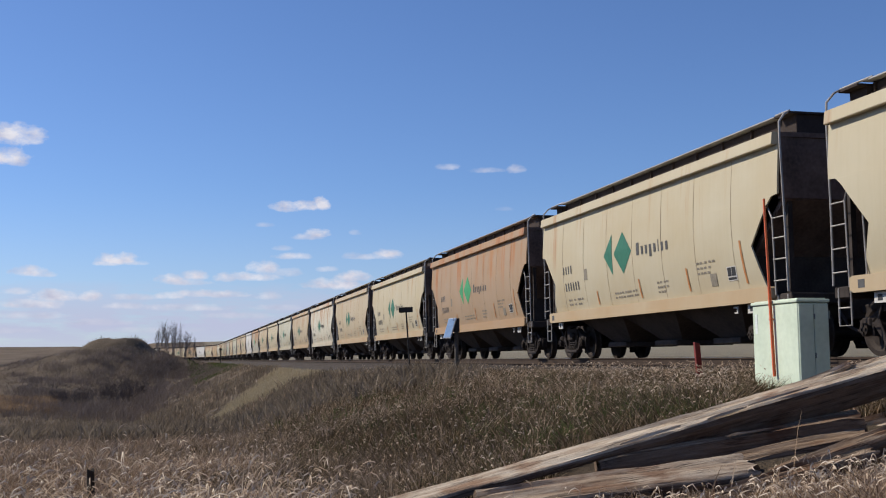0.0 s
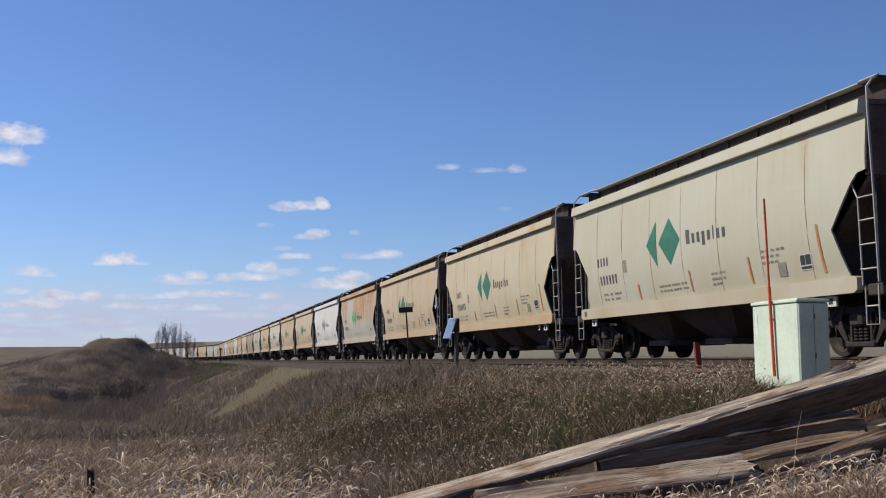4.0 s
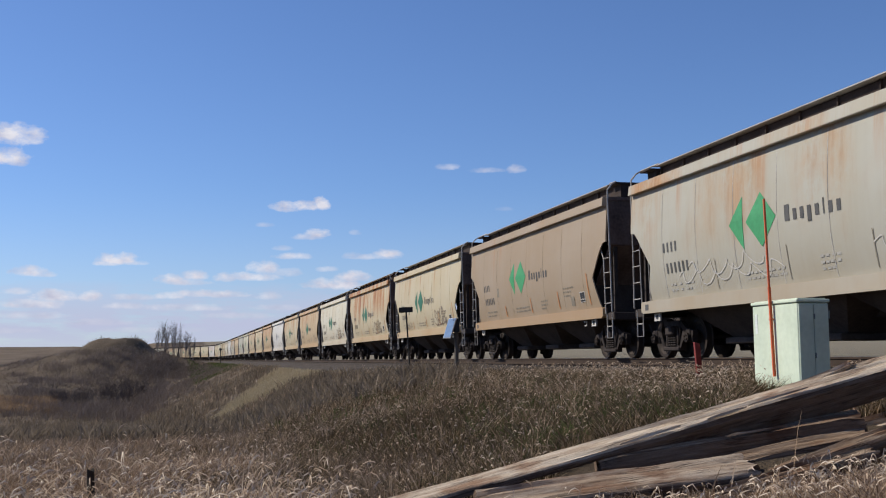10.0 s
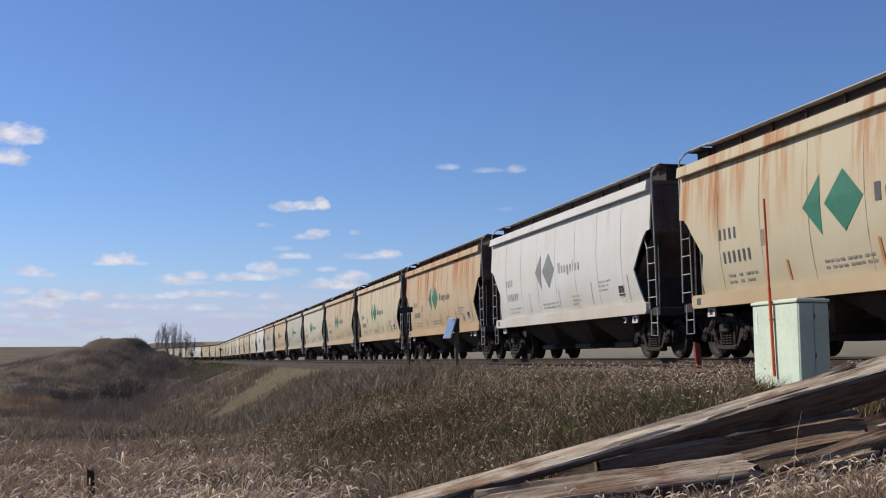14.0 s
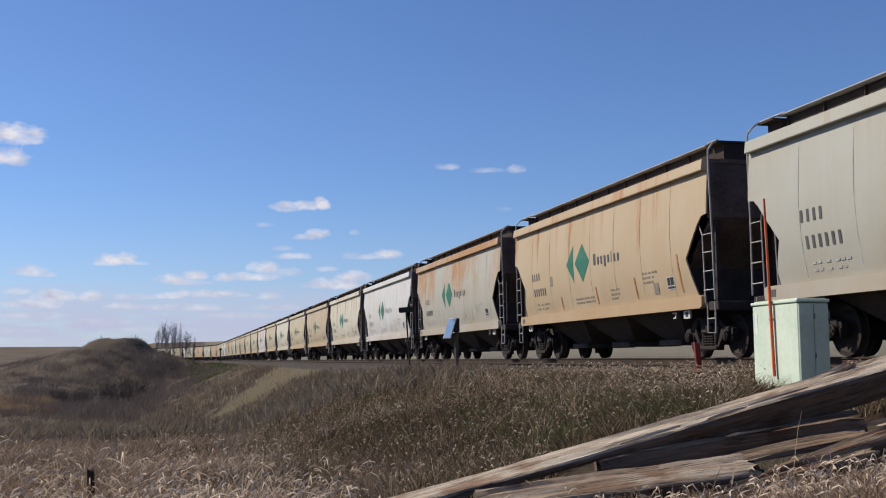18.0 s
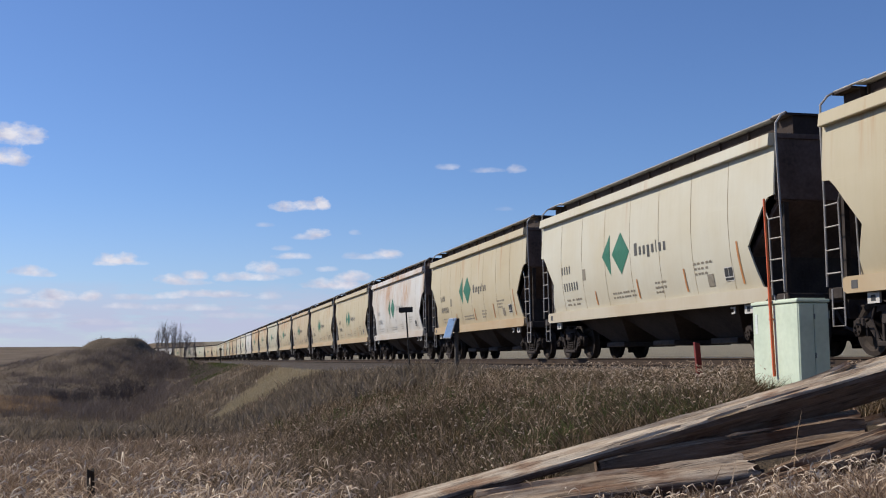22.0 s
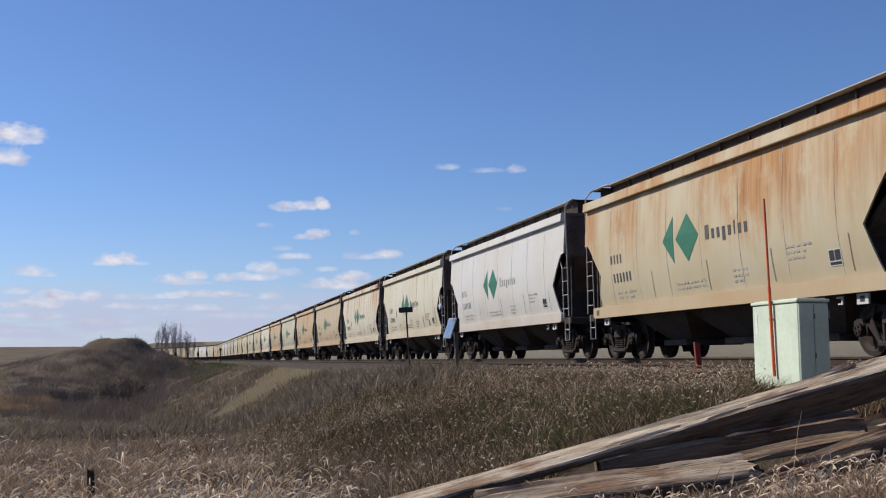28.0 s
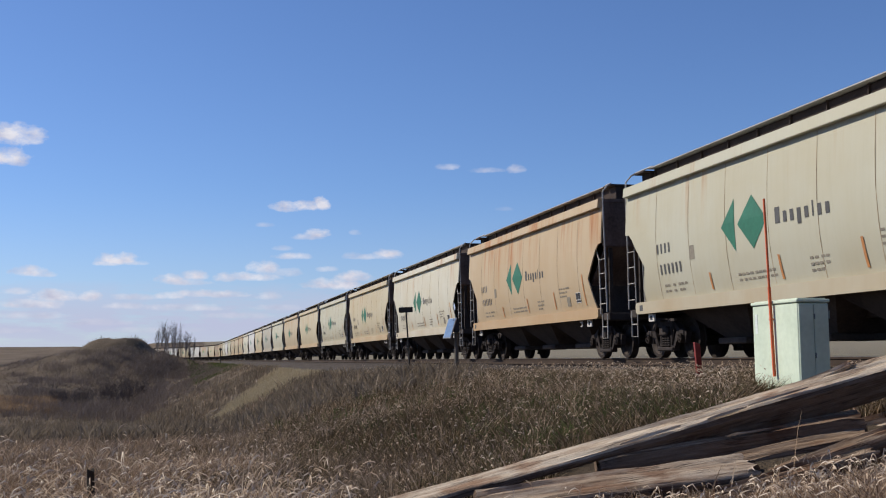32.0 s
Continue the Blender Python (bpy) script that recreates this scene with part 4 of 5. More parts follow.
def motions():
    """The train runs past at a steady speed; its wheels turn."""
    for k, car in WAGONS:
        rows = []
        for i in range(17):
            t = CLIP * i / 16
            rows.append((t, track_pose(S_FIRST + PITCH_CAR * (k - 0.5) + slack(k) - SPEED * t)))
        walk(car, rows)
    # every wheelset at the same place on its bogie turns alike: one set of keys serves them
    turn, last = radians(88), frame(CLIP)
    for a, sets in WHEELS.items():
        first = sets[0]
        walk(first, [((i) / FPS, Matrix.LocRotScale((a, 0, 0.46), Euler((0, -turn * i, 0)), None)) for i in range(last)])
        for other in sets[1:]:
            other.rotation_mode = "QUATERNION"
            other.animation_data_create()
            other.animation_data.action = first.animation_data.action
            other.animation_data.action_slot = first.animation_data.action_slot



# ---------- things beside the line ----------
def on_ground(x, y, sink=0.0):
    return float(height(x, y)) - sink


def timber(a, b, wide, high, roll, seed, label, broken=0.0, rough=1.0, shaded_sides=True, top=()):
    """A weathered old bridge timber from a to b: hewn faces, worn corners, drying checks, frayed ends.
    broken: length at the a end from which the lower half has rotted away."""
    a, b = Vector(a), Vector(b)
    rnd = random.Random(seed)
    along = (b - a)
    length = along.length
    u = along.normalized()
    side = u.cross(Vector((0, 0, 1))).normalized()
    up = side.cross(u)
    r = -radians(roll)
    side, up = side * math.cos(r) + up * math.sin(r), up * math.cos(r) - side * math.sin(r)
    # the ring of a section, finer on the top face
    q = 9
    ring_uv = [(-1 + 2 * k / q, 1) for k in range(q)] + [(1, 1 - 2 * k / 6) for k in range(6)] + [(1 - 2 * k / 4, -1) for k in range(4)] + [(-1, -1 + 2 * k / 4) for k in range(4)]
    bm = bmesh.new()
    n = int(length / 0.045)
    checks = [(rnd.uniform(-0.75, 0.85), rnd.uniform(0, length), rnd.uniform(0.4, 1.3)) for _ in range(int(7 * rough) + 2)]
    rings = []
    for i in range(n + 1):
        x = length * i / n
        end = max(0.0, 1 - min(x, length - x) / 0.16)
        bow = 0.02 * math.sin(3.1 * x / length + seed)
        ring = []
        for k, (p, w) in enumerate(ring_uv):
            y, z = p * wide / 2, w * high / 2
            if abs(p) == 1 and abs(w) == 1:          # worn corners
                wear = 0.012 + 0.016 * abs(noise.noise(Vector((x * 1.9, k * 3.1, seed))))
                y, z = y - math.copysign(wear, y), z - math.copysign(wear, z)
            g = noise.noise(Vector((x * 0.8, p * 2.0, w * 2.0 + seed)))
            g2 = noise.noise(Vector((x * 2.2, p * 7.0 + w, seed + 9.0)))
            g3 = noise.noise(Vector((x * 7.5, p * 9.0, seed + 5.0 + w)))
            lift = (0.010 * g + 0.007 * g2 + 0.004 * g3) * rough
            if w == 1:                                # long checks open in the top
                for c, at, ln in checks:
                    d = abs(p - c - 0.05 * math.sin(2.0 * (x - at)))
                    if d < 0.16 and abs(x - at) < ln:
                        lift -= 0.026 * (1 - d / 0.16) * (1 - abs(x - at) / ln) ** 0.5
                z += lift
            elif abs(p) == 1:
                y += math.copysign(lift * 0.8, p)
            if broken and w < 0.4:
                gone = min(1.0, max(0.0, (broken - x + 0.18 * g2) / 0.12))
                z = z * (1 - gone) + (0.33 * high + 0.03 * g2) * gone
            f = 1 - end * 0.30 * abs(noise.noise(Vector((k * 1.3, seed, 2.0))))
            ring.append(bm.verts.new(a + u * (x - end * 0.10 * noise.noise(Vector((k * 0.9, seed, 7.0)))) + side * y * f + up * (z * f + bow)))
        rings.append(ring)
    m = len(ring_uv)
    for r0, r1 in zip(rings, rings[1:]):
        for k in range(m):
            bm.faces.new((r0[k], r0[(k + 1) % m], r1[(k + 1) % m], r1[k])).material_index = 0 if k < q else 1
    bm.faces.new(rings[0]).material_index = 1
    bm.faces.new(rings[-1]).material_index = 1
    me = to_mesh("old_timber", bm, True)
    ob = new("old_timber", me)
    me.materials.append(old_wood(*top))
    # sides and ends get darker brown wood: their shade is put into the colour
    me.materials.append(old_wood("shaded_side_wood", ((0.075, 0.051, 0.036), (0.140, 0.096, 0.067), (0.22, 0.160, 0.117))) if shaded_sides else old_wood(*top))
    # texture runs along the timber
    local = Matrix((u, side, up)).transposed().to_4x4()
    local.translation = a
    me.transform(local.inverted())
    ob.matrix_basis = local
    # slivers that have split off along the front edge
    for i in range(3 if length > 1 else 0):
        bm = bmesh.new()
        ln = min(rnd.uniform(0.15, 0.55), length * 0.22)
        x0 = length * rnd.uniform(0.25, 0.72)
        c = wide * rnd.uniform(0.30, 0.44)
        t = rnd.uniform(0.008, 0.018)
        rows = []
        for k in range(5):
            x, f = x0 + ln * k / 4, math.sin(math.pi * (k + 0.35) / 4.7)
            y, z = c + 0.012 * noise.noise(Vector((k * 1.7, i, seed))), high * 0.5 - 0.004 + 0.008 * k / 4
            rows.append([bm.verts.new(v) for v in ((x, y - t * f, z - 0.006), (x, y + t * f, z - 0.006), (x, y, z + t * 0.8 * f + 0.002))])
        for r0, r1 in zip(rows, rows[1:]):
            for k in range(3):
                bm.faces.new((r0[k], r0[(k + 1) % 3], r1[(k + 1) % 3], r1[k]))
        bm.faces.new(rows[0])
        bm.faces.new(rows[-1])
        part("splinter", bm, old_wood(*top), ob)
    return tagged(ob, label, "timber", "pile of old timbers")


def old_wood(key="old_wood", shades=((0.19, 0.125, 0.082), (0.39, 0.295, 0.205), (0.56, 0.475, 0.37))):
    """Weathered wood: grain, red-brown fields, flecks of rot and hairline checks, in three shades from dark to pale."""
    if key in MATS:
        return MATS[key]
    mat = bpy.data.materials.new(key)
    mat.use_nodes = True
    t = mat.node_tree
    make, m = node_kit(t)
    bsdf = t.nodes["Principled BSDF"]
    bsdf.inputs["Roughness"].default_value = 0.9
    bsdf.inputs["Specular IOR Level"].default_value = 0.1
    co = t.nodes.new("ShaderNodeTexCoord")

    def noise_along(sx, sy, scale, detail, rough=0.6):
        mp = t.nodes.new("ShaderNodeMapping")
        mp.inputs["Scale"].default_value = (sx, sy, sy)
        t.links.new(co.outputs["Object"], mp.inputs[0])
        n = make("ShaderNodeTexNoise", Scale=scale, Detail=detail, Roughness=rough)
        t.links.new(mp.outputs[0], n.inputs["Vector"])
        return n.outputs["Fac"]

    def mix(fac, a, b):
        n = t.nodes.new("ShaderNodeMixRGB")
        for i, v in enumerate((fac, a, b)):
            if isinstance(v, tuple):
                n.inputs[i].default_value = (*v, 1)
            elif isinstance(v, (int, float)):
                n.inputs[i].default_value = v
            else:
                t.links.new(v, n.inputs[i])
        return n.outputs[0]

    grain = noise_along(1.6, 34, 1.6, 7.0, 0.7)
    broad = noise_along(1.0, 5.0, 1.4, 4.0)
    blot = noise_along(1.0, 2.2, 2.4, 5.0)
    fleck = noise_along(3.0, 7.0, 9.0, 5.0, 0.7)
    split = noise_along(0.5, 15, 1.0, 3.0, 0.5)
    tone = m("ADD", m("MULTIPLY", grain, 0.6), m("MULTIPLY", broad, 0.4))
    ramp = t.nodes.new("ShaderNodeValToRGB")
    e = ramp.color_ramp.elements
    e[0].position, e[0].color = 0.36, (*shades[0], 1)
    e[1].position, e[1].color = 0.64, (*shades[2], 1)
    k = e.new(0.48)
    k.color = (*shades[1], 1)
    t.links.new(tone, ramp.inputs[0])
    # red-brown fields where the grey skin is gone, dark flecks of rot, hairline checks
    c = mix(m("MULTIPLY", m("MULTIPLY", m("SUBTRACT", blot, 0.50), 6.0, clamp=True), 0.75), ramp.outputs[0], tuple(a * b for a, b in zip(shades[1], (0.55, 0.38, 0.30))))
    c = mix(m("MULTIPLY", m("MULTIPLY", m("SUBTRACT", fleck, 0.56), 7.0, clamp=True), 0.55), c, (0.075, 0.050, 0.036))
    crack = m("SUBTRACT", 1.0, m("MULTIPLY", m("ABSOLUTE", m("SUBTRACT", split, 0.5)), 70.0), clamp=True)
    c = mix(m("MULTIPLY", crack, 0.7), c, (0.030, 0.020, 0.014))
    t.links.new(c, bsdf.inputs["Base Color"])
    b = make("ShaderNodeBump", Strength=0.7, Distance=0.012)
    t.links.new(m("SUBTRACT", m("ADD", grain, m("MULTIPLY", fleck, 0.5)), m("MULTIPLY", crack, 0.6)), b.inputs["Height"])
    t.links.new(b.outputs[0], bsdf.inputs["Normal"])
    MATS[key] = mat
    return mat


PALE_WOOD = ("pale_wood", ((0.25, 0.175, 0.12), (0.46, 0.365, 0.265), (0.64, 0.555, 0.44)))
BROWN_WOOD = ("brown_wood", ((0.10, 0.062, 0.040), (0.225, 0.155, 0.102), (0.40, 0.31, 0.22)))
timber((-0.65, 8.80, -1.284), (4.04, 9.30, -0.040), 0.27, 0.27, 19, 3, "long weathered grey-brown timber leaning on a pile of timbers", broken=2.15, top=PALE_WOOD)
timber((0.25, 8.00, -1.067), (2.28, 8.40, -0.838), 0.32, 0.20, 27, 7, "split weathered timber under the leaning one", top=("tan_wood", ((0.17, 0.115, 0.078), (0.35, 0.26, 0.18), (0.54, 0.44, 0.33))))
# added timber: its dark wood fills the shaded space under the leaning one
timber((2.03, 8.70, -0.994), (3.37, 8.82, -0.769), 0.32, 0.42, 6, 31, "dark old timber filling the shaded gap low in the pile", top=BROWN_WOOD)
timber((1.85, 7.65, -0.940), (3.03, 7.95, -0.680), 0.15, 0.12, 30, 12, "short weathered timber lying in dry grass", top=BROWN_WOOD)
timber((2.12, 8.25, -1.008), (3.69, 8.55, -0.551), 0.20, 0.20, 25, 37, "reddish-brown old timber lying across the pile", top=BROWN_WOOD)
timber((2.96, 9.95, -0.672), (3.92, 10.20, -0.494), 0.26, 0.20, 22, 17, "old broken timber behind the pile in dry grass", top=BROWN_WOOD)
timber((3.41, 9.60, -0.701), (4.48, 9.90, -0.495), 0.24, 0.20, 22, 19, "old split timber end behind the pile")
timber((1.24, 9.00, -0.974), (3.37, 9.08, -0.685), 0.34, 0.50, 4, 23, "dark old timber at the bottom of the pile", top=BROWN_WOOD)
timber((2.80, 9.24, -0.251), (3.40, 9.30, -0.037), 0.075, 0.04, 15, 41, "pale split slat lying on the leaning timber", shaded_sides=False, top=PALE_WOOD)


def relay_box():
    """Pale green trackside relay cabinet, doors on the shaded end."""
    mint = material("mint_enamel", (0.535, 0.61, 0.465), 0.5, 0, 0.10, 1.5, 14, 0.05, (0.59, 0.655, 0.515))
    steel = material("hinge_steel", (0.18, 0.20, 0.18), 0.5, 0.5, 0.2)
    thing = tagged(new("relay_cabinet"), "pale mint green steel relay cabinet standing by the track", "cabinet")
    x, y = 4.47, 14.0
    thing.matrix_basis = pose(x, y, on_ground(x, y, 0.02), 0, 0, 103.4)
    # local x: along the line and away; local y: towards the camera's side; the near corner is the origin
    top = 0.765 - on_ground(x, y)
    bm = bmesh.new()
    box(bm, 0, 1.13, -0.435, 0, 0.06, top - 0.05, bevel=0.012)
    part("cabinet_body", bm, mint, thing)
    bm = bmesh.new()
    box(bm, -0.018, 1.148, -0.453, 0.018, top - 0.045, top, bevel=0.01)
    box(bm, 0.02, 1.11, -0.415, -0.02, top, top + 0.012, bevel=0.004)
    part("lid", bm, mint, thing, "overhanging mint green lid")
    bm = bmesh.new()
    box(bm, 0.03, 1.10, -0.40, -0.03, -0.1, 0.06)
    part("plinth", bm, material("concrete", (0.36, 0.35, 0.33), 0.9), thing)
    for y0, y1 in ((-0.425, -0.222), (-0.213, -0.01)):
        bm = bmesh.new()
        box(bm, -0.016, 0.0, y0, y1, 0.10, top - 0.07, bevel=0.004)
        part("door", bm, mint, thing)
    for q in (0.42, 0.80):
        bm = bmesh.new()
        box(bm, -0.040, -0.016, -0.228, -0.214, top * q, top * q + 0.07, bevel=0.005)
        part("handle", bm, steel, thing, "dark door handle")
    for z in (0.25, top - 0.25):
        bm = bmesh.new()
        tube(bm, [(-0.02, -0.43, z), (-0.02, -0.43, z + 0.1)], 0.012)
        part("hinge", bm, steel, thing)
    bm = bmesh.new()
    box(bm, 1.0, 1.06, 0.0, 0.004, top - 0.42, top - 0.16)
    part("faded_label", bm, material("faded_label", (0.62, 0.66, 0.62), 0.7), thing)
    paint = material("marker_orange", (0.62, 0.10, 0.03), 0.45, 0, 0.15, 4.0, 30, 0.05, (0.70, 0.14, 0.04))
    z0 = -on_ground(x, y)
    bm = bmesh.new()
    tube(bm, [(0.553, 0.035, z0 - 0.22), (0.556, 0.035, z0 - 0.18), (0.60, 0.04, z0 + 0.95)], 0.022, 10)
    rod = part("marker_rod", bm, paint, thing, "orange-red marker rod fixed to the cabinet's face")
    bm = bmesh.new()
    tube(bm, [(0.60, 0.04, z0 + 0.95), (0.642, 0.045, z0 + 2.10), (0.643, 0.045, z0 + 2.13)], 0.0165, 10)
    part("rod_tip", bm, paint, rod)
    bm = bmesh.new()
    box(bm, 0.556, 0.612, 0.0, 0.06, z0 + 0.52, z0 + 0.535, bevel=0.004)
    part("rod_clamp", bm, paint, rod)


relay_box()


def red_stake():
    thing = tagged(new("red_stake"), "short weathered red wooden stake in grass by the track", "stake")
    x, y = 4.06, 17.6
    z = on_ground(x, y, 0.15)
    thing.matrix_basis = pose(x, y, z, 0, -4, 12)
    bm = bmesh.new()
    h = 0.26 - z
    prism(bm, [(-0.045, 0), (0.045, 0), (0.045, h - 0.03), (-0.045, h)], -0.03, 0.03)
    bmesh.ops.bevel(bm, geom=list(bm.edges), offset=0.006, segments=1, affect="EDGES")
    part("stake_post", bm, material("stake_red", (0.20, 0.024, 0.018), 0.7, 0, 0.35, 5.0, 30, 0.3), thing)


red_stake()


def small_sign():
    black = material("sign_black", (0.018, 0.018, 0.018), 0.6, 0, 0.3)
    thing = tagged(new("track_sign"), "small dark horizontal signboard on a thin leaning pole", "sign")
    x, y = -1.22, 41.0
    z = on_ground(x, y, 0.2)
    thing.matrix_basis = pose(x, y, z, 0, -3.5, 8)
    bm = bmesh.new()
    tube(bm, [(0, 0, 0), (0, 0, 1.86 - z)], 0.03, 8)
    part("pole", bm, black, thing)
    bm = bmesh.new()
    box(bm, -0.27, 0.25, -0.05, -0.02, 1.73 - z, 1.93 - z, bevel=0.02)
    part("signboard", bm, black, thing)


small_sign()


def solar_post():
    thing = tagged(new("solar_post"), "tilted blue solar panel on a dark post by the track", "solar panel")
    x, y = 0.40, 35.0
    z = on_ground(x, y, 0.2)
    thing.matrix_basis = pose(x, y, z)
    grey = material("post_grey", (0.11, 0.095, 0.08), 0.8, 0, 0.35, 3.0, 25, 0.3)
    bm = bmesh.new()
    tube(bm, [(0, 0, 0), (0, 0, 1.1 - z)], 0.07, 8)
    part("post", bm, grey, thing)
    bm = bmesh.new()
    box(bm, -0.10, 0.10, -0.12, 0.1, 0.85 - z, 1.28 - z, bevel=0.015)
    part("battery_box", bm, material("sign_black"), thing)
    tilt = pose(-0.20, -0.05, 0.97 - z, 0, 0, -58) @ pose(0, 0, 0, -20, 0, 0)
    bm = bmesh.new()
    box(bm, -0.22, 0.22, -0.02, 0.02, -0.34, 0.34, tilt, 0.006)
    panel = part("panel", bm, material("panel_frame", (0.25, 0.26, 0.29), 0.5, 0.3, 0.1), thing)
    bm = bmesh.new()
    box(bm, -0.195, 0.195, -0.026, -0.0215, -0.315, 0.315, tilt)
    part("cell_glass", bm, material("cell_blue", (0.17, 0.25, 0.38), 0.15, 0, 0.15, 6.0, 30, 0.02), panel, "blue glass cells")
    bm = bmesh.new()
    tube(bm, [(0, 0, 1.05 - z), (-0.2, -0.05, 0.97 - z)], 0.02)
    part("bracket", bm, material("sign_black"), thing)


solar_post()


def fence_post():
    thing = tagged(new("fence_post"), "short dark weathered wooden fence post in tall dry grass", "fence post")
    x, y = -3.42, 11.0
    z = on_ground(x, y, 0.3)
    thing.matrix_basis = pose(x, y, z, 0, -3, 20)
    bm = bmesh.new()
    h = -1.03 - z
    rings = []
    for i in range(8):
        f = i / 7
        rings.append([bm.verts.new(((0.036 + 0.006 * noise.noise(Vector((k, f * 4, 1)))) * math.cos(k * math.pi / 5), 0.036 * math.sin(k * math.pi / 5), f * h + (0.02 * math.sin(k * 1.3) if i == 7 else 0))) for k in range(10)])
    for q, w in zip(rings, rings[1:]):
        for k in range(10):
            bm.faces.new((q[k], q[(k + 1) % 10], w[(k + 1) % 10], w[k]))
    bm.faces.new(rings[0])
    bm.faces.new(rings[-1])
    part("post_log", bm, material("dark_post", (0.035, 0.028, 0.022), 0.9, 0, 0.4, 6.0, 40, 0.5), thing)


fence_post()


def bare_tree(x, y, tall, seed):
    """A leafless poplar: tapered trunk, upright limbs, fine twigs."""
    rnd = random.Random(seed)
    bark = material("grey_bark", (0.25, 0.215, 0.185), 0.9, 0, 0.3, 3.0, 20, 0.3)
    thing = tagged(new("poplar_tree"), "leafless grey poplar with upright limbs behind the hollow", "tree", "bare poplars")
    thing.matrix_basis = pose(x, y, on_ground(x, y, 0.2))
    bm = bmesh.new()

    def limb(p, d, length, r, depth, out):
        pts, q = [p], p
        for i in range(4):
            d = (d + Vector((rnd.uniform(-0.14, 0.14), rnd.uniform(-0.14, 0.14), rnd.uniform(0.0, 0.16)))).normalized()
            q = q + d * length / 4
            pts.append(q)
        n = 5 if depth < 2 else 3
        rings = []
        for i, c in enumerate(pts):
            rr = r * (1 - 0.8 * i / 4)
            rings.append([out.verts.new(c + Vector((math.cos(6.283 * k / n), math.sin(6.283 * k / n), 0)) * rr) for k in range(n)])
        for a, b in zip(rings, rings[1:]):
            for k in range(n):
                out.faces.new((a[k], a[(k + 1) % n], b[(k + 1) % n], b[k]))
        return pts, d

    trunk_pts, d0 = limb(Vector((0, 0, 0)), Vector((0, 0, 1)), tall * 0.85, 0.075, 0, bm)
    part("trunk", bm, bark, thing)
    tw = bmesh.new()
    for i in range(12):
        bm = bmesh.new()
        f = 0.2 + 0.75 * i / 12
        base = trunk_pts[min(3, int(f * 4))].lerp(trunk_pts[min(4, int(f * 4) + 1)], f * 4 - int(f * 4))
        a = rnd.uniform(0, 6.283)
        pts, d = limb(base, Vector((math.cos(a) * 0.34, math.sin(a) * 0.34, 0.95)).normalized(), tall * rnd.uniform(0.22, 0.4) * (1.1 - 0.5 * f), 0.032, 1, bm)
        for j in range(10):
            b = rnd.uniform(0, 6.283)
            limb(pts[rnd.randint(1, 4)], (d + Vector((math.cos(b) * 0.45, math.sin(b) * 0.45, 0.4))).normalized(), tall * rnd.uniform(0.08, 0.18), 0.014, 2, tw)
        part("limb", bm, bark, thing)
    part("crown", tw, bark, thing, "fine upright leafless twigs")


rnd_trees = random.Random(19)
for i in range(26):
    bearing = -0.2590 + 0.00136 * i + rnd_trees.uniform(-0.001, 0.001)
    dist = rnd_trees.uniform(300, 322)
    bare_tree(bearing * dist, dist, rnd_trees.uniform(8.5, 11.5) if 2 < i < 16 else rnd_trees.uniform(6.5, 8.5), 100 + i)
bare_tree(-0.3082 * 287, 287, 1.3, 131)
bare_tree(-0.2778 * 284, 284, 1.0, 133)


def signal_mast():
    """Small dark mast with a peaked head beside the far line."""
    black = material("sign_black")
    thing = tagged(new("signal_mast"), "small dark signal mast beside the far track", "signal")
    x, y = -52.6, 262.0
    z = on_ground(x, y, 0.3)
    thing.matrix_basis = pose(x, y, z)
    bm = bmesh.new()
    tube(bm, [(0, 0, 0), (0, 0, 2.5 - z)], 0.12, 8)
    part("mast", bm, black, thing)
    bm = bmesh.new()
    prism(bm, [(-0.42, 2.35 - z), (0.42, 2.35 - z), (0.25, 2.75 - z), (0.0, 2.95 - z), (-0.25, 2.75 - z)], -0.15, 0.15)
    part("signal_head", bm, black, thing)


signal_mast()


def willow_shrub(x, y, tall, spread, seed):
    """A leafless shrub: many thin stems fanning up from one foot."""
    rnd = random.Random(seed)
    thing = tagged(new("willow_shrub"), "dark leafless willow shrub in the hollow", "shrub", "willow shrubs in the hollow")
    thing.matrix_basis = pose(x, y, on_ground(x, y, 0.1))
    tw = bmesh.new()
    bark = material("willow_bark", (0.125, 0.104, 0.092), 0.9, 0, 0.3, 3.0, 20, 0.2)

    def stem(out, p, d, ln, r):
        pts = [p]
        for _ in range(3):
            d = (d + Vector((rnd.uniform(-0.2, 0.2), rnd.uniform(-0.2, 0.2), rnd.uniform(-0.05, 0.15)))).normalized()
            pts.append(pts[-1] + d * ln / 3)
        for q, w, f in zip(pts, pts[1:], (1.0, 0.7, 0.4)):
            c = [out.verts.new(v) for v in (q + Vector((r * f, 0, 0)), q + Vector((-r * f / 2, r * f, 0)), q + Vector((-r * f / 2, -r * f, 0)), w)]
            for k in range(3):
                out.faces.new((c[k], c[(k + 1) % 3], c[3]))
        return pts, d

    for _ in range(30):
        bm = bmesh.new()
        a = rnd.uniform(0, 6.283)
        f = rnd.uniform(0.1, 1.0) * spread
        pts, d = stem(bm, Vector((math.cos(a) * f * 0.4, math.sin(a) * f * 0.4, 0)), Vector((math.cos(a) * f, math.sin(a) * f, tall)).normalized(), tall * rnd.uniform(0.6, 1.05), 0.05)
        for _ in range(9):
            b = rnd.uniform(0, 6.283)
            stem(tw, pts[rnd.randint(1, 3)], (d + Vector((math.cos(b) * 0.8, math.sin(b) * 0.8, 0.2))).normalized(), tall * rnd.uniform(0.2, 0.4), 0.028)
        part("stem", bm, bark, thing)
    part("crown", tw, bark, thing, "tangle of fine leafless twigs")


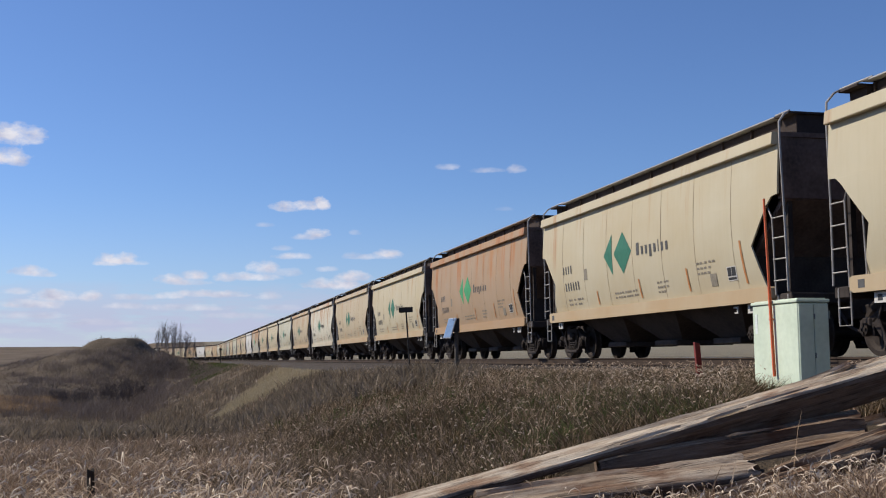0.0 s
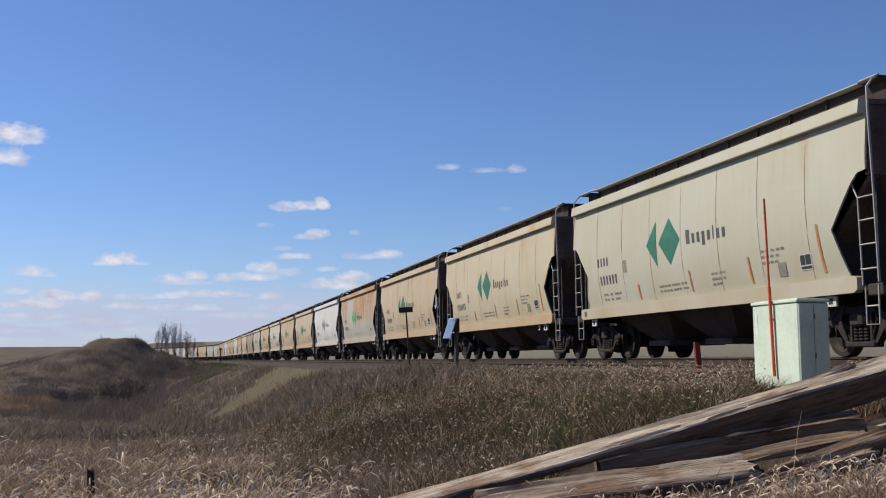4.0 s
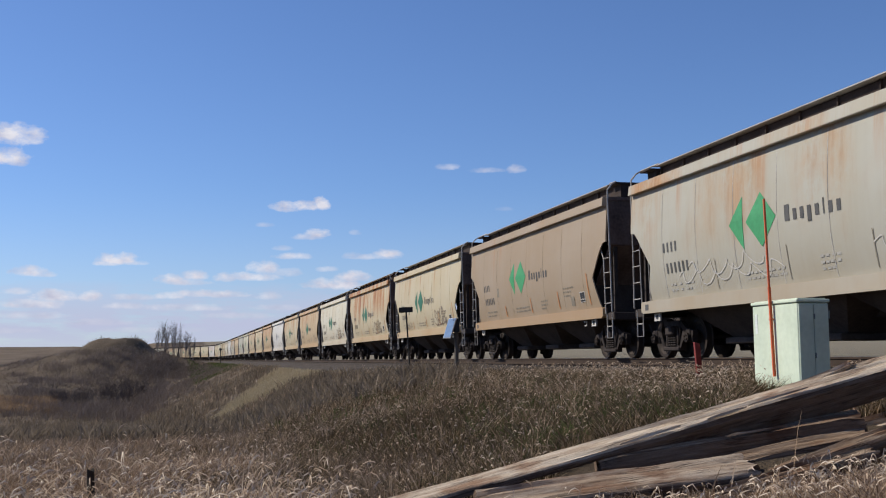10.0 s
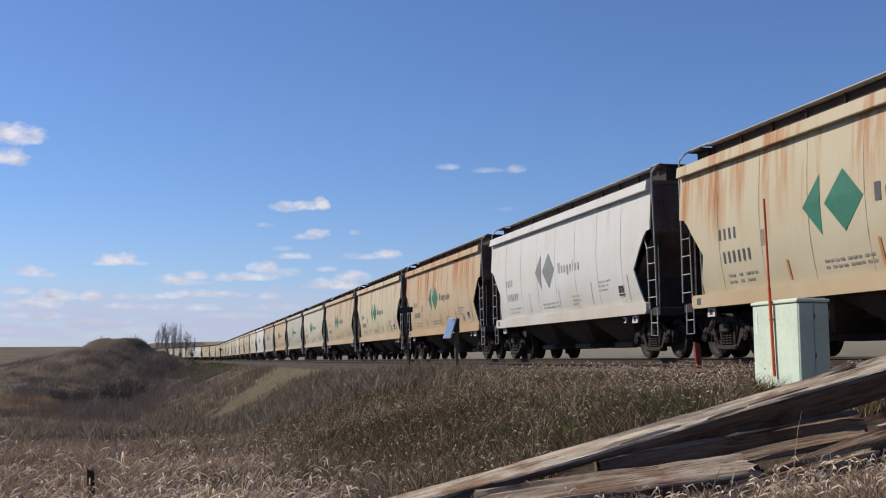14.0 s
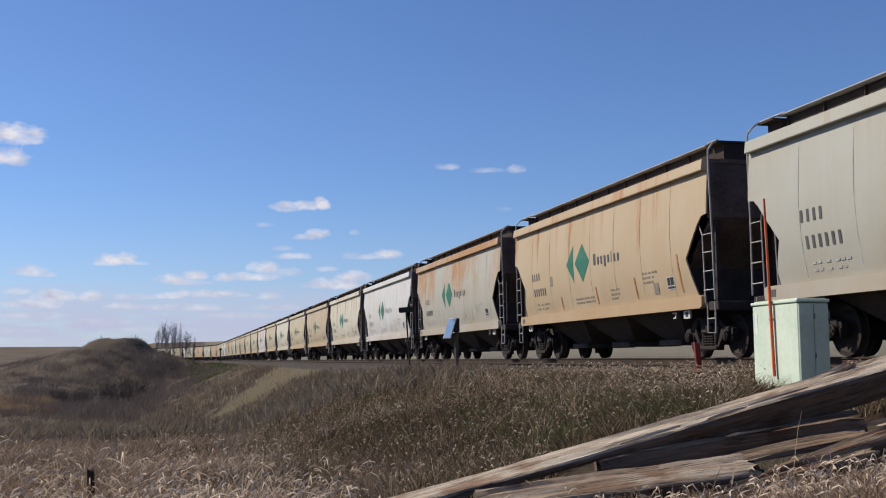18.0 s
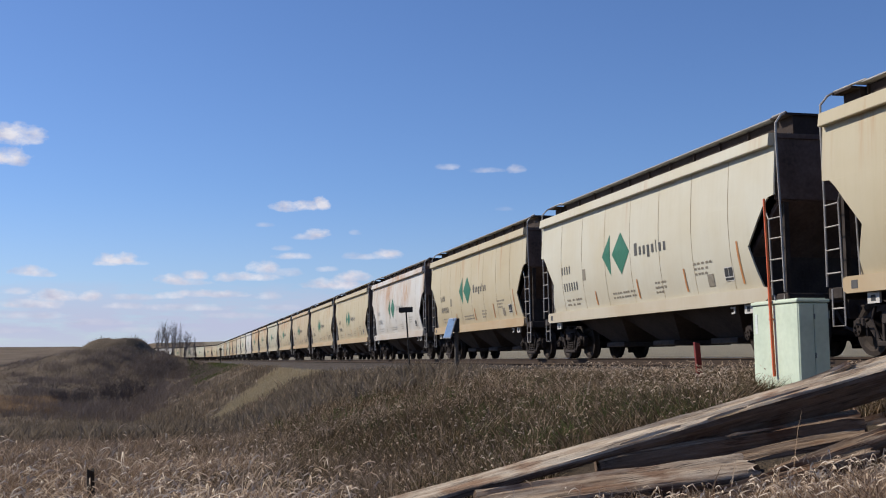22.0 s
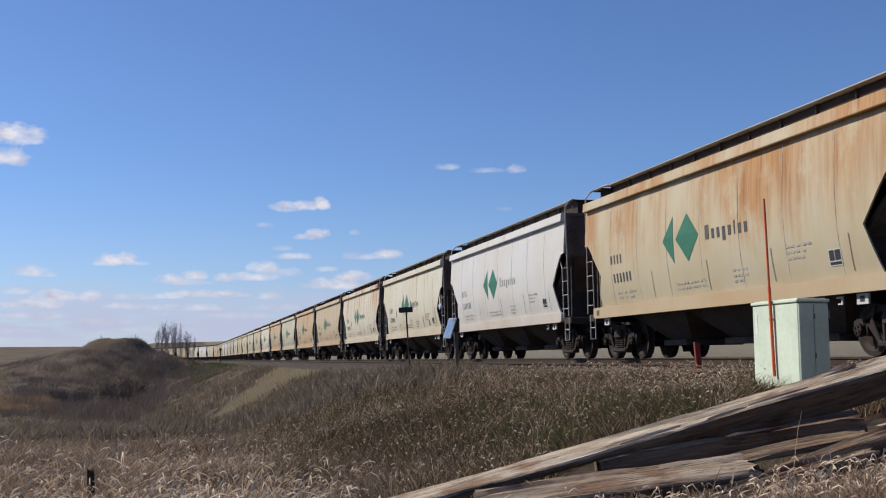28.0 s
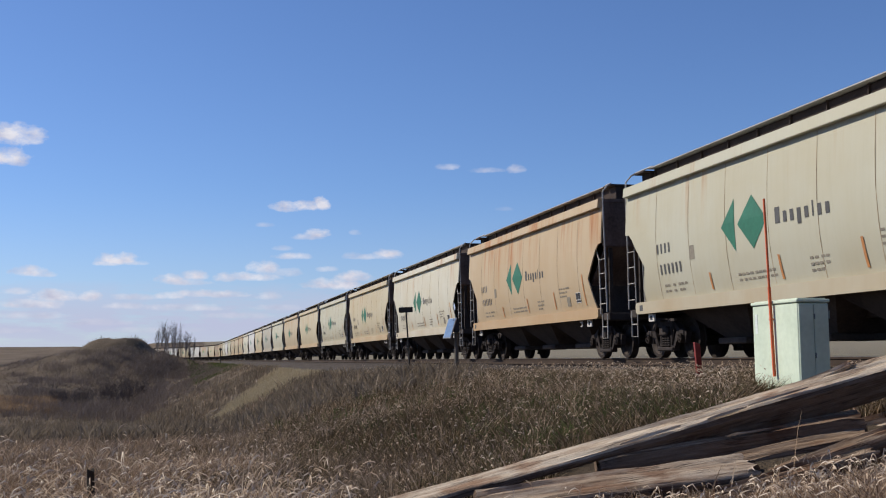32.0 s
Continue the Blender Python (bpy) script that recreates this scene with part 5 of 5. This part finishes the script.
rnd_trees = random.Random(57)
for bearing, dist, tall, spread in ((-0.299, 168, 3.6, 2.4), (-0.291, 172, 4.0, 2.6), (-0.283, 176, 3.2, 2.0), (-0.307, 180, 2.6, 1.8), (-0.331, 160, 2.6, 2.2),
                                    (-0.340, 164, 2.2, 2.0), (-0.347, 170, 2.8, 2.4), (-0.322, 172, 2.4, 1.8), (-0.275, 190, 2.6, 2.2), (-0.268, 205, 2.8, 2.4)):
    willow_shrub(bearing * dist, dist, tall, spread, rnd_trees.randint(0, 999))


# ---------- grass ----------
def clumps(n, each, near, far, left, right, seed, size, clear=2.0):
    """Places of blades in tufts: n tufts thinning with distance between two bearings; x, y, height factor, lean bearing."""
    r = np.random.RandomState(seed)
    y = near * (far / near) ** r.uniform(0, 1, n)
    x = y * r.uniform(left, right, n)
    w, s = beside(x, y)
    swell = np.sin(x * 0.55 + 2 * np.sin(y * 0.23)) * np.sin(y * 0.37 + 1.5 * np.sin(x * 0.3))
    strip = (s > 56 - 0.5 * np.clip(w - 7, 0, 9)) & (s < 96 - 5.0 * (w - 3)) & (w > 2.3) & (w < 10.3)
    ok = (w > clear + r.uniform(0, 0.5, n)) & (swell > r.uniform(-1.6, 0.2, n)) & ~strip
    x, y, w = x[ok], y[ok], w[ok]
    n = len(x)
    k = np.repeat(np.arange(n), each)
    rad = size * r.uniform(0.5, 1.4, n) * (1 + y / 40)
    tall = r.uniform(0.45, 1.25, n) * np.where(w < 3.5, 1.15, 1.0)
    turn = r.uniform(0, 2 * np.pi, n)
    m = len(k)
    px, py = x[k] + r.normal(0, 1, m) * rad[k], y[k] + r.normal(0, 1, m) * rad[k]
    ok = beside(px, py)[0] > clear
    return px[ok], py[ok], tall[k][ok], turn[k][ok]


def blades(name, place, tall, lean, wide, mat, label, seed, cap=None, droop=0.15, fine=True):
    """Bent blades of grass as one mesh."""
    x, y, factor, turn = place
    r = np.random.RandomState(seed)
    n = len(x)
    z = height(x, y)
    tall = tall * factor * r.uniform(0.6, 1.15, n)
    if cap is not None:
        tall = np.minimum(tall, np.maximum(cap(x, y, r) - z, 0.05))
    a, b = turn + r.normal(0, 0.9, n), r.uniform(0, 2 * np.pi, n)
    # the wind has laid them mostly one way
    lx, ly = np.cos(a) * lean * r.uniform(0.2, 1.3, n) + 0.12, np.sin(a) * lean * r.uniform(0.2, 1.3, n)
    wx, wy = np.cos(b) * wide * r.uniform(0.6, 1.3, n) / 2, np.sin(b) * wide * r.uniform(0.6, 1.3, n) / 2
    levels = ((0.0, 0.9), (0.4, 1.0), (0.75, 0.7)) if fine else ((0.0, 1.0), (0.6, 0.8))
    q = 2 * len(levels) + 1
    out = np.zeros((n, q, 3), np.float32)
    for i, (f, g) in enumerate(levels):
        cx, cy, cz = x + lx * tall * f * f, y + ly * tall * f * f, z - 0.03 + tall * (f - droop * f ** 3)
        out[:, 2 * i] = np.stack([cx - wx * g, cy - wy * g, cz], -1)
        out[:, 2 * i + 1] = np.stack([cx + wx * g, cy + wy * g, cz], -1)
    out[:, q - 1] = np.stack([x + lx * tall, y + ly * tall, z + tall * (1 - droop)], -1)
    t = [(0, 1, 3), (0, 3, 2), (2, 3, 5), (2, 5, 4), (4, 5, 6)] if fine else [(0, 1, 3), (0, 3, 2), (2, 3, 4)]
    tris = (np.arange(n)[:, None, None] * q + np.array(t, np.int32)[None]).reshape(-1, 3)
    me = mesh_from_arrays(name, out.reshape(-1, 3), tris)
    me.materials.append(mat)
    return tagged(new(name, me), label, "grass", kind="stuff")


def curls(name, place, stem, length, wide, mat, label, seed, cap=None):
    """Curled dead leaves and seed heads at the tops of stems."""
    x, y, factor, turn = place
    r = np.random.RandomState(seed)
    n = len(x)
    z = height(x, y)
    top = z + stem * factor * r.uniform(0.5, 1.15, n)
    if cap is not None:
        top = np.minimum(top, np.maximum(cap(x, y, r), z + 0.05))
    a = turn + r.normal(0, 0.8, n)
    ln = length * r.uniform(0.5, 1.3, n)
    dx, dy = np.cos(a), np.sin(a)
    rise = r.uniform(-0.2, 2.2, n)
    out = np.zeros((n, 7, 3), np.float32)
    for i, (f, g) in enumerate(((0.0, 0.5), (0.35, 1.0), (0.7, 0.9))):
        cx, cy, cz = x + dx * ln * f, y + dy * ln * f, top + ln * (rise * f - (0.4 + rise) * f * f)
        hw = wide * g / 2
        out[:, 2 * i] = np.stack([cx - dy * hw, cy + dx * hw, cz - hw * 0.8], -1)
        out[:, 2 * i + 1] = np.stack([cx + dy * hw, cy - dx * hw, cz + hw * 0.8], -1)
    out[:, 6] = np.stack([x + dx * ln, y + dy * ln, top - 0.4 * ln], -1)
    t = np.array([(0, 1, 3), (0, 3, 2), (2, 3, 5), (2, 5, 4), (4, 5, 6)], np.int32)
    tris = (np.arange(n)[:, None, None] * 7 + t[None]).reshape(-1, 3)
    me = mesh_from_arrays(name, out.reshape(-1, 3), tris)
    me.materials.append(mat)
    return tagged(new(name, me), label, "grass", kind="stuff")


def sight_cap(x, y, r):
    """Grass in front of the timbers is short and trodden, taller towards their broken ends."""
    free = (x / y < -0.03) | (y > 9.6)
    low = np.interp(x / y, (0.0, 0.10, 0.25, 0.31, 0.40), (0.113, 0.112, 0.113, 0.094, 0.086))
    return np.where(free, bank_cap(x, y, r), -(low + 0.024 * r.uniform(-0.3, 1, len(x))) * y)


def bank_cap(x, y, r):
    """By the track the grass is no higher than the rails, and lower round the cabinet."""
    near_box = (x / y > 0.262) & (x / y < 0.37) & (y < 14.2)
    return np.where(near_box, -0.047 * y, -(0.003 + 0.008 * r.uniform(0, 1, len(x))) * np.minimum(y, 40))


DRY = blade_material("dry_grass", ((0.085, 0.055, 0.036), (0.205, 0.138, 0.092), (0.46, 0.335, 0.232), (0.82, 0.68, 0.53)))
FADED = blade_material("faded_grass", ((0.118, 0.088, 0.063), (0.195, 0.146, 0.106), (0.29, 0.22, 0.162), (0.48, 0.375, 0.285)))
BANK = blade_material("bank_grass", ((0.040, 0.033, 0.020), (0.090, 0.070, 0.042), (0.185, 0.136, 0.088), (0.56, 0.425, 0.305)))
GREEN = blade_material("green_tufts", ((0.045, 0.062, 0.022), (0.080, 0.105, 0.036), (0.150, 0.165, 0.066)))
PLUME = blade_material("pale_plumes", ((0.40, 0.295, 0.205), (0.60, 0.475, 0.355), (0.84, 0.74, 0.60)), through=0.25)
HOLLOW = blade_material("hollow_brown", ((0.090, 0.070, 0.052), (0.150, 0.121, 0.090), (0.23, 0.185, 0.138), (0.36, 0.29, 0.22)))
TIPS = blade_material("dry_tips", ((0.26, 0.185, 0.125), (0.47, 0.355, 0.258), (0.78, 0.66, 0.52)))
STRAW = blade_material("straw_grass", ((0.25, 0.205, 0.125), (0.40, 0.335, 0.22), (0.57, 0.485, 0.355)))
SEDGE = blade_material("tan_sedge", ((0.20, 0.13, 0.075), (0.30, 0.205, 0.125), (0.42, 0.31, 0.20)))
BRUSH = blade_material("grey_brush", ((0.12, 0.094, 0.078), (0.20, 0.160, 0.134), (0.30, 0.245, 0.208)), through=0.1)


def only(place, low, high, fade=None, seed=0):
    """Keeps the places between two distances from the line, with a ragged limit, thinning out between two distances ahead."""
    x, y = place[0], place[1]
    w = beside(x, y)[0] + 0.9 * np.sin(x * 1.3 + y * 0.4) * np.sin(y * 0.9)
    pile = (y > 8.15 + 0.1 * (x - 1)) & (y < 9.75) & (x > 0.9) & (x < 4.8)
    ok = (w > low) & (w < high) & ~pile
    if fade:
        ok &= np.random.RandomState(seed).uniform(0, 1, len(x)) > (y - fade[0]) / (fade[1] - fade[0])
    return tuple(v[ok] for v in place)


def meadow():
    blades("foreground_grass", only(clumps(6000, 30, 5.2, 27, -0.46, 0.10, 1, 0.06), 11.6, 60, (10.5, 25)), 0.46, 0.9, 0.011, DRY, "tall dry tan grass bent by wind", 2, sight_cap)
    blades("trodden_grass", only(clumps(1000, 30, 5.2, 7.9, 0.0, 0.46, 61, 0.06), 2, 11.4), 0.26, 0.9, 0.010, DRY, "short dry grass before the timbers", 62, sight_cap)
    blades("hollow_edge_grass", only(clumps(6500, 26, 10, 85, -0.46, 0.02, 41, 0.10), 10.4, 60), 0.36, 0.8, 0.014, FADED, "grey-brown grass at the edge of the hollow", 42, bank_cap, fine=False)
    blades("bank_grass", only(clumps(14000, 26, 9.0, 50, -0.40, 0.42, 3, 0.09, 1.85), 1.7, 12), 0.33, 0.9, 0.013, BANK, "brown and olive grass on the railway bank", 4, bank_cap, fine=False)
    blades("verge_grass", only(clumps(9000, 20, 13, 170, -0.30, 0.3, 57, 0.10, 1.75), 1.6, 4.2), 0.46, 0.6, 0.018, BANK, "brown grass along the ballast edge", 58, bank_cap, fine=False)
    blades("green_tufts", only(clumps(1500, 26, 9.5, 40, -0.25, 0.42, 53, 0.11, 2.2), 2, 11), 0.27, 0.9, 0.013, GREEN, "dull green tufts among the bank grass", 54, bank_cap, fine=False)
    blades("bank_stalks", only(clumps(4400, 9, 9.5, 60, -0.46, 0.42, 5, 0.16, 1.9), 1.7, 12), 0.40, 0.7, 0.008, DRY, "dry tan stalks among the bank grass", 6, bank_cap)
    blades("hollow_grass", clumps(7600, 26, 27, 300, -0.46, 0.02, 7, 0.14, 3.0), 0.60, 0.6, 0.05, HOLLOW, "dark brown grass in the hollow", 8, fine=False)
    blades("hollow_stalks", clumps(350, 12, 42, 200, -0.46, 0.02, 9, 0.2, 3.0), 0.7, 0.6, 0.045, DRY, "dry tan grass in the hollow", 10, fine=False)
    curls("seed_heads", only(clumps(3600, 4, 5.6, 22, -0.44, 0.44, 11, 0.10), 11.4, 60, (9, 20)), 0.54, 0.095, 0.0115, PLUME, "pale curled leaves and seed heads of dry grass", 12, sight_cap)
    curls("trodden_leaves", only(clumps(120, 4, 5.6, 7.7, 0.0, 0.44, 71, 0.10), 2, 11.4), 0.34, 0.085, 0.008, PLUME, "pale curled dry leaves before the timbers", 72, sight_cap)
    curls("bank_seed_heads", only(clumps(5600, 4, 9.2, 40, -0.42, 0.42, 21, 0.16, 1.9), 1.8, 12), 0.36, 0.046, 0.0095, TIPS, "pale dry grass tips on the bank", 22, bank_cap)
    curls("arching_leaves", only(clumps(260, 4, 6.2, 15, -0.44, -0.02, 15, 0.09), 11.2, 60, (9, 15)), 0.60, 0.17, 0.0095, PLUME, "broad pale arching leaves of tall dry grass", 17, sight_cap)
    curls("trodden_arches", only(clumps(170, 4, 5.9, 7.75, 0.02, 0.44, 75, 0.10), 2, 11.4), 0.40, 0.10, 0.0075, PLUME, "pale dead grass arching before the timbers", 76, sight_cap)
    blades("tall_reeds", only(clumps(34, 8, 7.5, 11, -0.24, -0.13, 25, 0.07), 11.2, 60), 0.85, 0.5, 0.010, TIPS, "tall pale reeds standing over the grass", 26, bank_cap)
    curls("brow_leaves", only(clumps(800, 6, 11.5, 30, -0.10, 0.32, 27, 0.12, 1.9), 1.8, 6.5), 0.46, 0.075, 0.010, TIPS, "tan curled leaves along the brow of the bank", 28, bank_cap)
    blades("green_patch", only(clumps(520, 26, 10, 15.5, 0.02, 0.24, 29, 0.10, 3.5), 4.0, 9.5), 0.30, 0.9, 0.012, GREEN, "green tufts low on the bank", 30, bank_cap, fine=False)
    r = np.random.RandomState(31)
    x = np.array([2.35, 1.75, 1.95, 2.1, 2.75, 0.9, 1.2, 2.6, 3.0])
    y = np.array([7.6, 7.5, 7.7, 7.2, 7.4, 7.9, 7.3, 7.0, 7.6])
    blades("tall_stalks", (x, y, np.array([1.25, 0.9, 0.8, 0.7, 0.8, 0.7, 0.5, 0.6, 0.7]), r.uniform(0, 6, 9)), 0.55, 0.12, 0.012, DRY, "single tall dry stalks before the timbers", 32)
    # the meadow round about, behind and beside
    r = np.random.RandomState(81)
    n = 1500
    a, d = r.uniform(0, 2 * np.pi, n), 1.2 + 13 * np.sqrt(r.uniform(0, 1, n))
    k = np.repeat(np.arange(n), 26)
    x, y = (np.cos(a) * d)[k] + r.normal(0, 0.10, 26 * n), (np.sin(a) * d)[k] + r.normal(0, 0.10, 26 * n)
    ok = ((y < 4.8) | (np.abs(x) > 0.7 * y)) & (np.hypot(x, y) > 0.9) & (beside(x, y)[0] > 3.0)
    x, y = x[ok], y[ok]
    blades("meadow_grass", (x, y, r.uniform(0.4, 1.1, n)[k][ok], r.uniform(0, 6, n)[k][ok]), 0.34, 0.8, 0.011, DRY, "dry tan grass in loose tufts", 82, fine=False)
    # straw-coloured strip down the bank
    r = np.random.RandomState(13)
    n = 34000
    w = 2.4 + 8.0 * r.uniform(0, 1, n)
    s = 55 - 0.5 * np.clip(w - 7, 0, 9) + r.uniform(0, 1, n) ** 1.1 * (42 - 5.0 * (w - 3)) + r.normal(0, 0.8, n)
    x = ORIGIN.x - 0.232 * s - 0.9727 * w
    y = ORIGIN.y + 0.9727 * s - 0.232 * w
    blades("straw_strip", (x, y, r.uniform(0.6, 1.1, n), r.uniform(0, 6, n)), 0.30, 0.7, 0.03, STRAW, "pale straw-coloured grass down the bank", 14, fine=False)
    # tan sedge at the far side of the hollow
    k = 16000
    d = r.uniform(138, 178, k)
    b = -0.405 + 0.062 * r.uniform(0, 1, k) ** 1.4
    blades("sedge_patch", (b * d, d, r.uniform(0.6, 1.2, k), r.uniform(0, 6, k)), 0.95, 0.5, 0.07, SEDGE, "tan sedge at the far side of the hollow", 18, fine=False)
    # green slope along the far bank
    k = 12000
    s, w = r.uniform(150, 300, k), r.uniform(3, 10, k)
    x, y = ORIGIN.x - 0.232 * s - 0.9727 * w, ORIGIN.y + 0.9727 * s - 0.232 * w
    blades("green_slope", (x, y, r.uniform(0.6, 1.1, k), r.uniform(0, 6, k)), 0.45, 0.6, 0.06, GREEN, "dull green grass on the far bank", 20, fine=False)
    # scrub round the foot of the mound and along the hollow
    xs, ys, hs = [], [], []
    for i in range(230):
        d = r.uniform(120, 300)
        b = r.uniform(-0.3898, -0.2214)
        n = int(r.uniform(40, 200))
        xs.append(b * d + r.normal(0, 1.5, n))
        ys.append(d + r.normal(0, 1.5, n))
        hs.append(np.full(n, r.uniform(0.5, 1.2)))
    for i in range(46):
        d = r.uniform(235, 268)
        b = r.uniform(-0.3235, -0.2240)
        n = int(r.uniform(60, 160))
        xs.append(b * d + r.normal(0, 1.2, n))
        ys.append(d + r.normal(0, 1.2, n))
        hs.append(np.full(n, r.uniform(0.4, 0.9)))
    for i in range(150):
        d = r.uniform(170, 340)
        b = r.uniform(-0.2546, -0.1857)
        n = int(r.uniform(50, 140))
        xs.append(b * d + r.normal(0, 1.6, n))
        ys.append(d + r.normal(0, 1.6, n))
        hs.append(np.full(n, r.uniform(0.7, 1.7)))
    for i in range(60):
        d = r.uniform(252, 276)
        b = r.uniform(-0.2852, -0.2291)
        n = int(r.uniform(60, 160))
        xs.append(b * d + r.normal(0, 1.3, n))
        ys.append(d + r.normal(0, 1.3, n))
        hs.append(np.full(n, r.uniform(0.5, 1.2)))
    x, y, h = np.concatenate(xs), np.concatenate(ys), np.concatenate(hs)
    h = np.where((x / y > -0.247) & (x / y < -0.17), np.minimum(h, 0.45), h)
    ok = (beside(x, y)[0] > 5) & (np.hypot((x + 84) / 9, (y - 286) / 13) > 1.2)
    x, y, h = x[ok], y[ok], h[ok]
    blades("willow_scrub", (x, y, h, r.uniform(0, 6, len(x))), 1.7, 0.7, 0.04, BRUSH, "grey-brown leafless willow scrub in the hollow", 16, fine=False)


meadow()

motions()
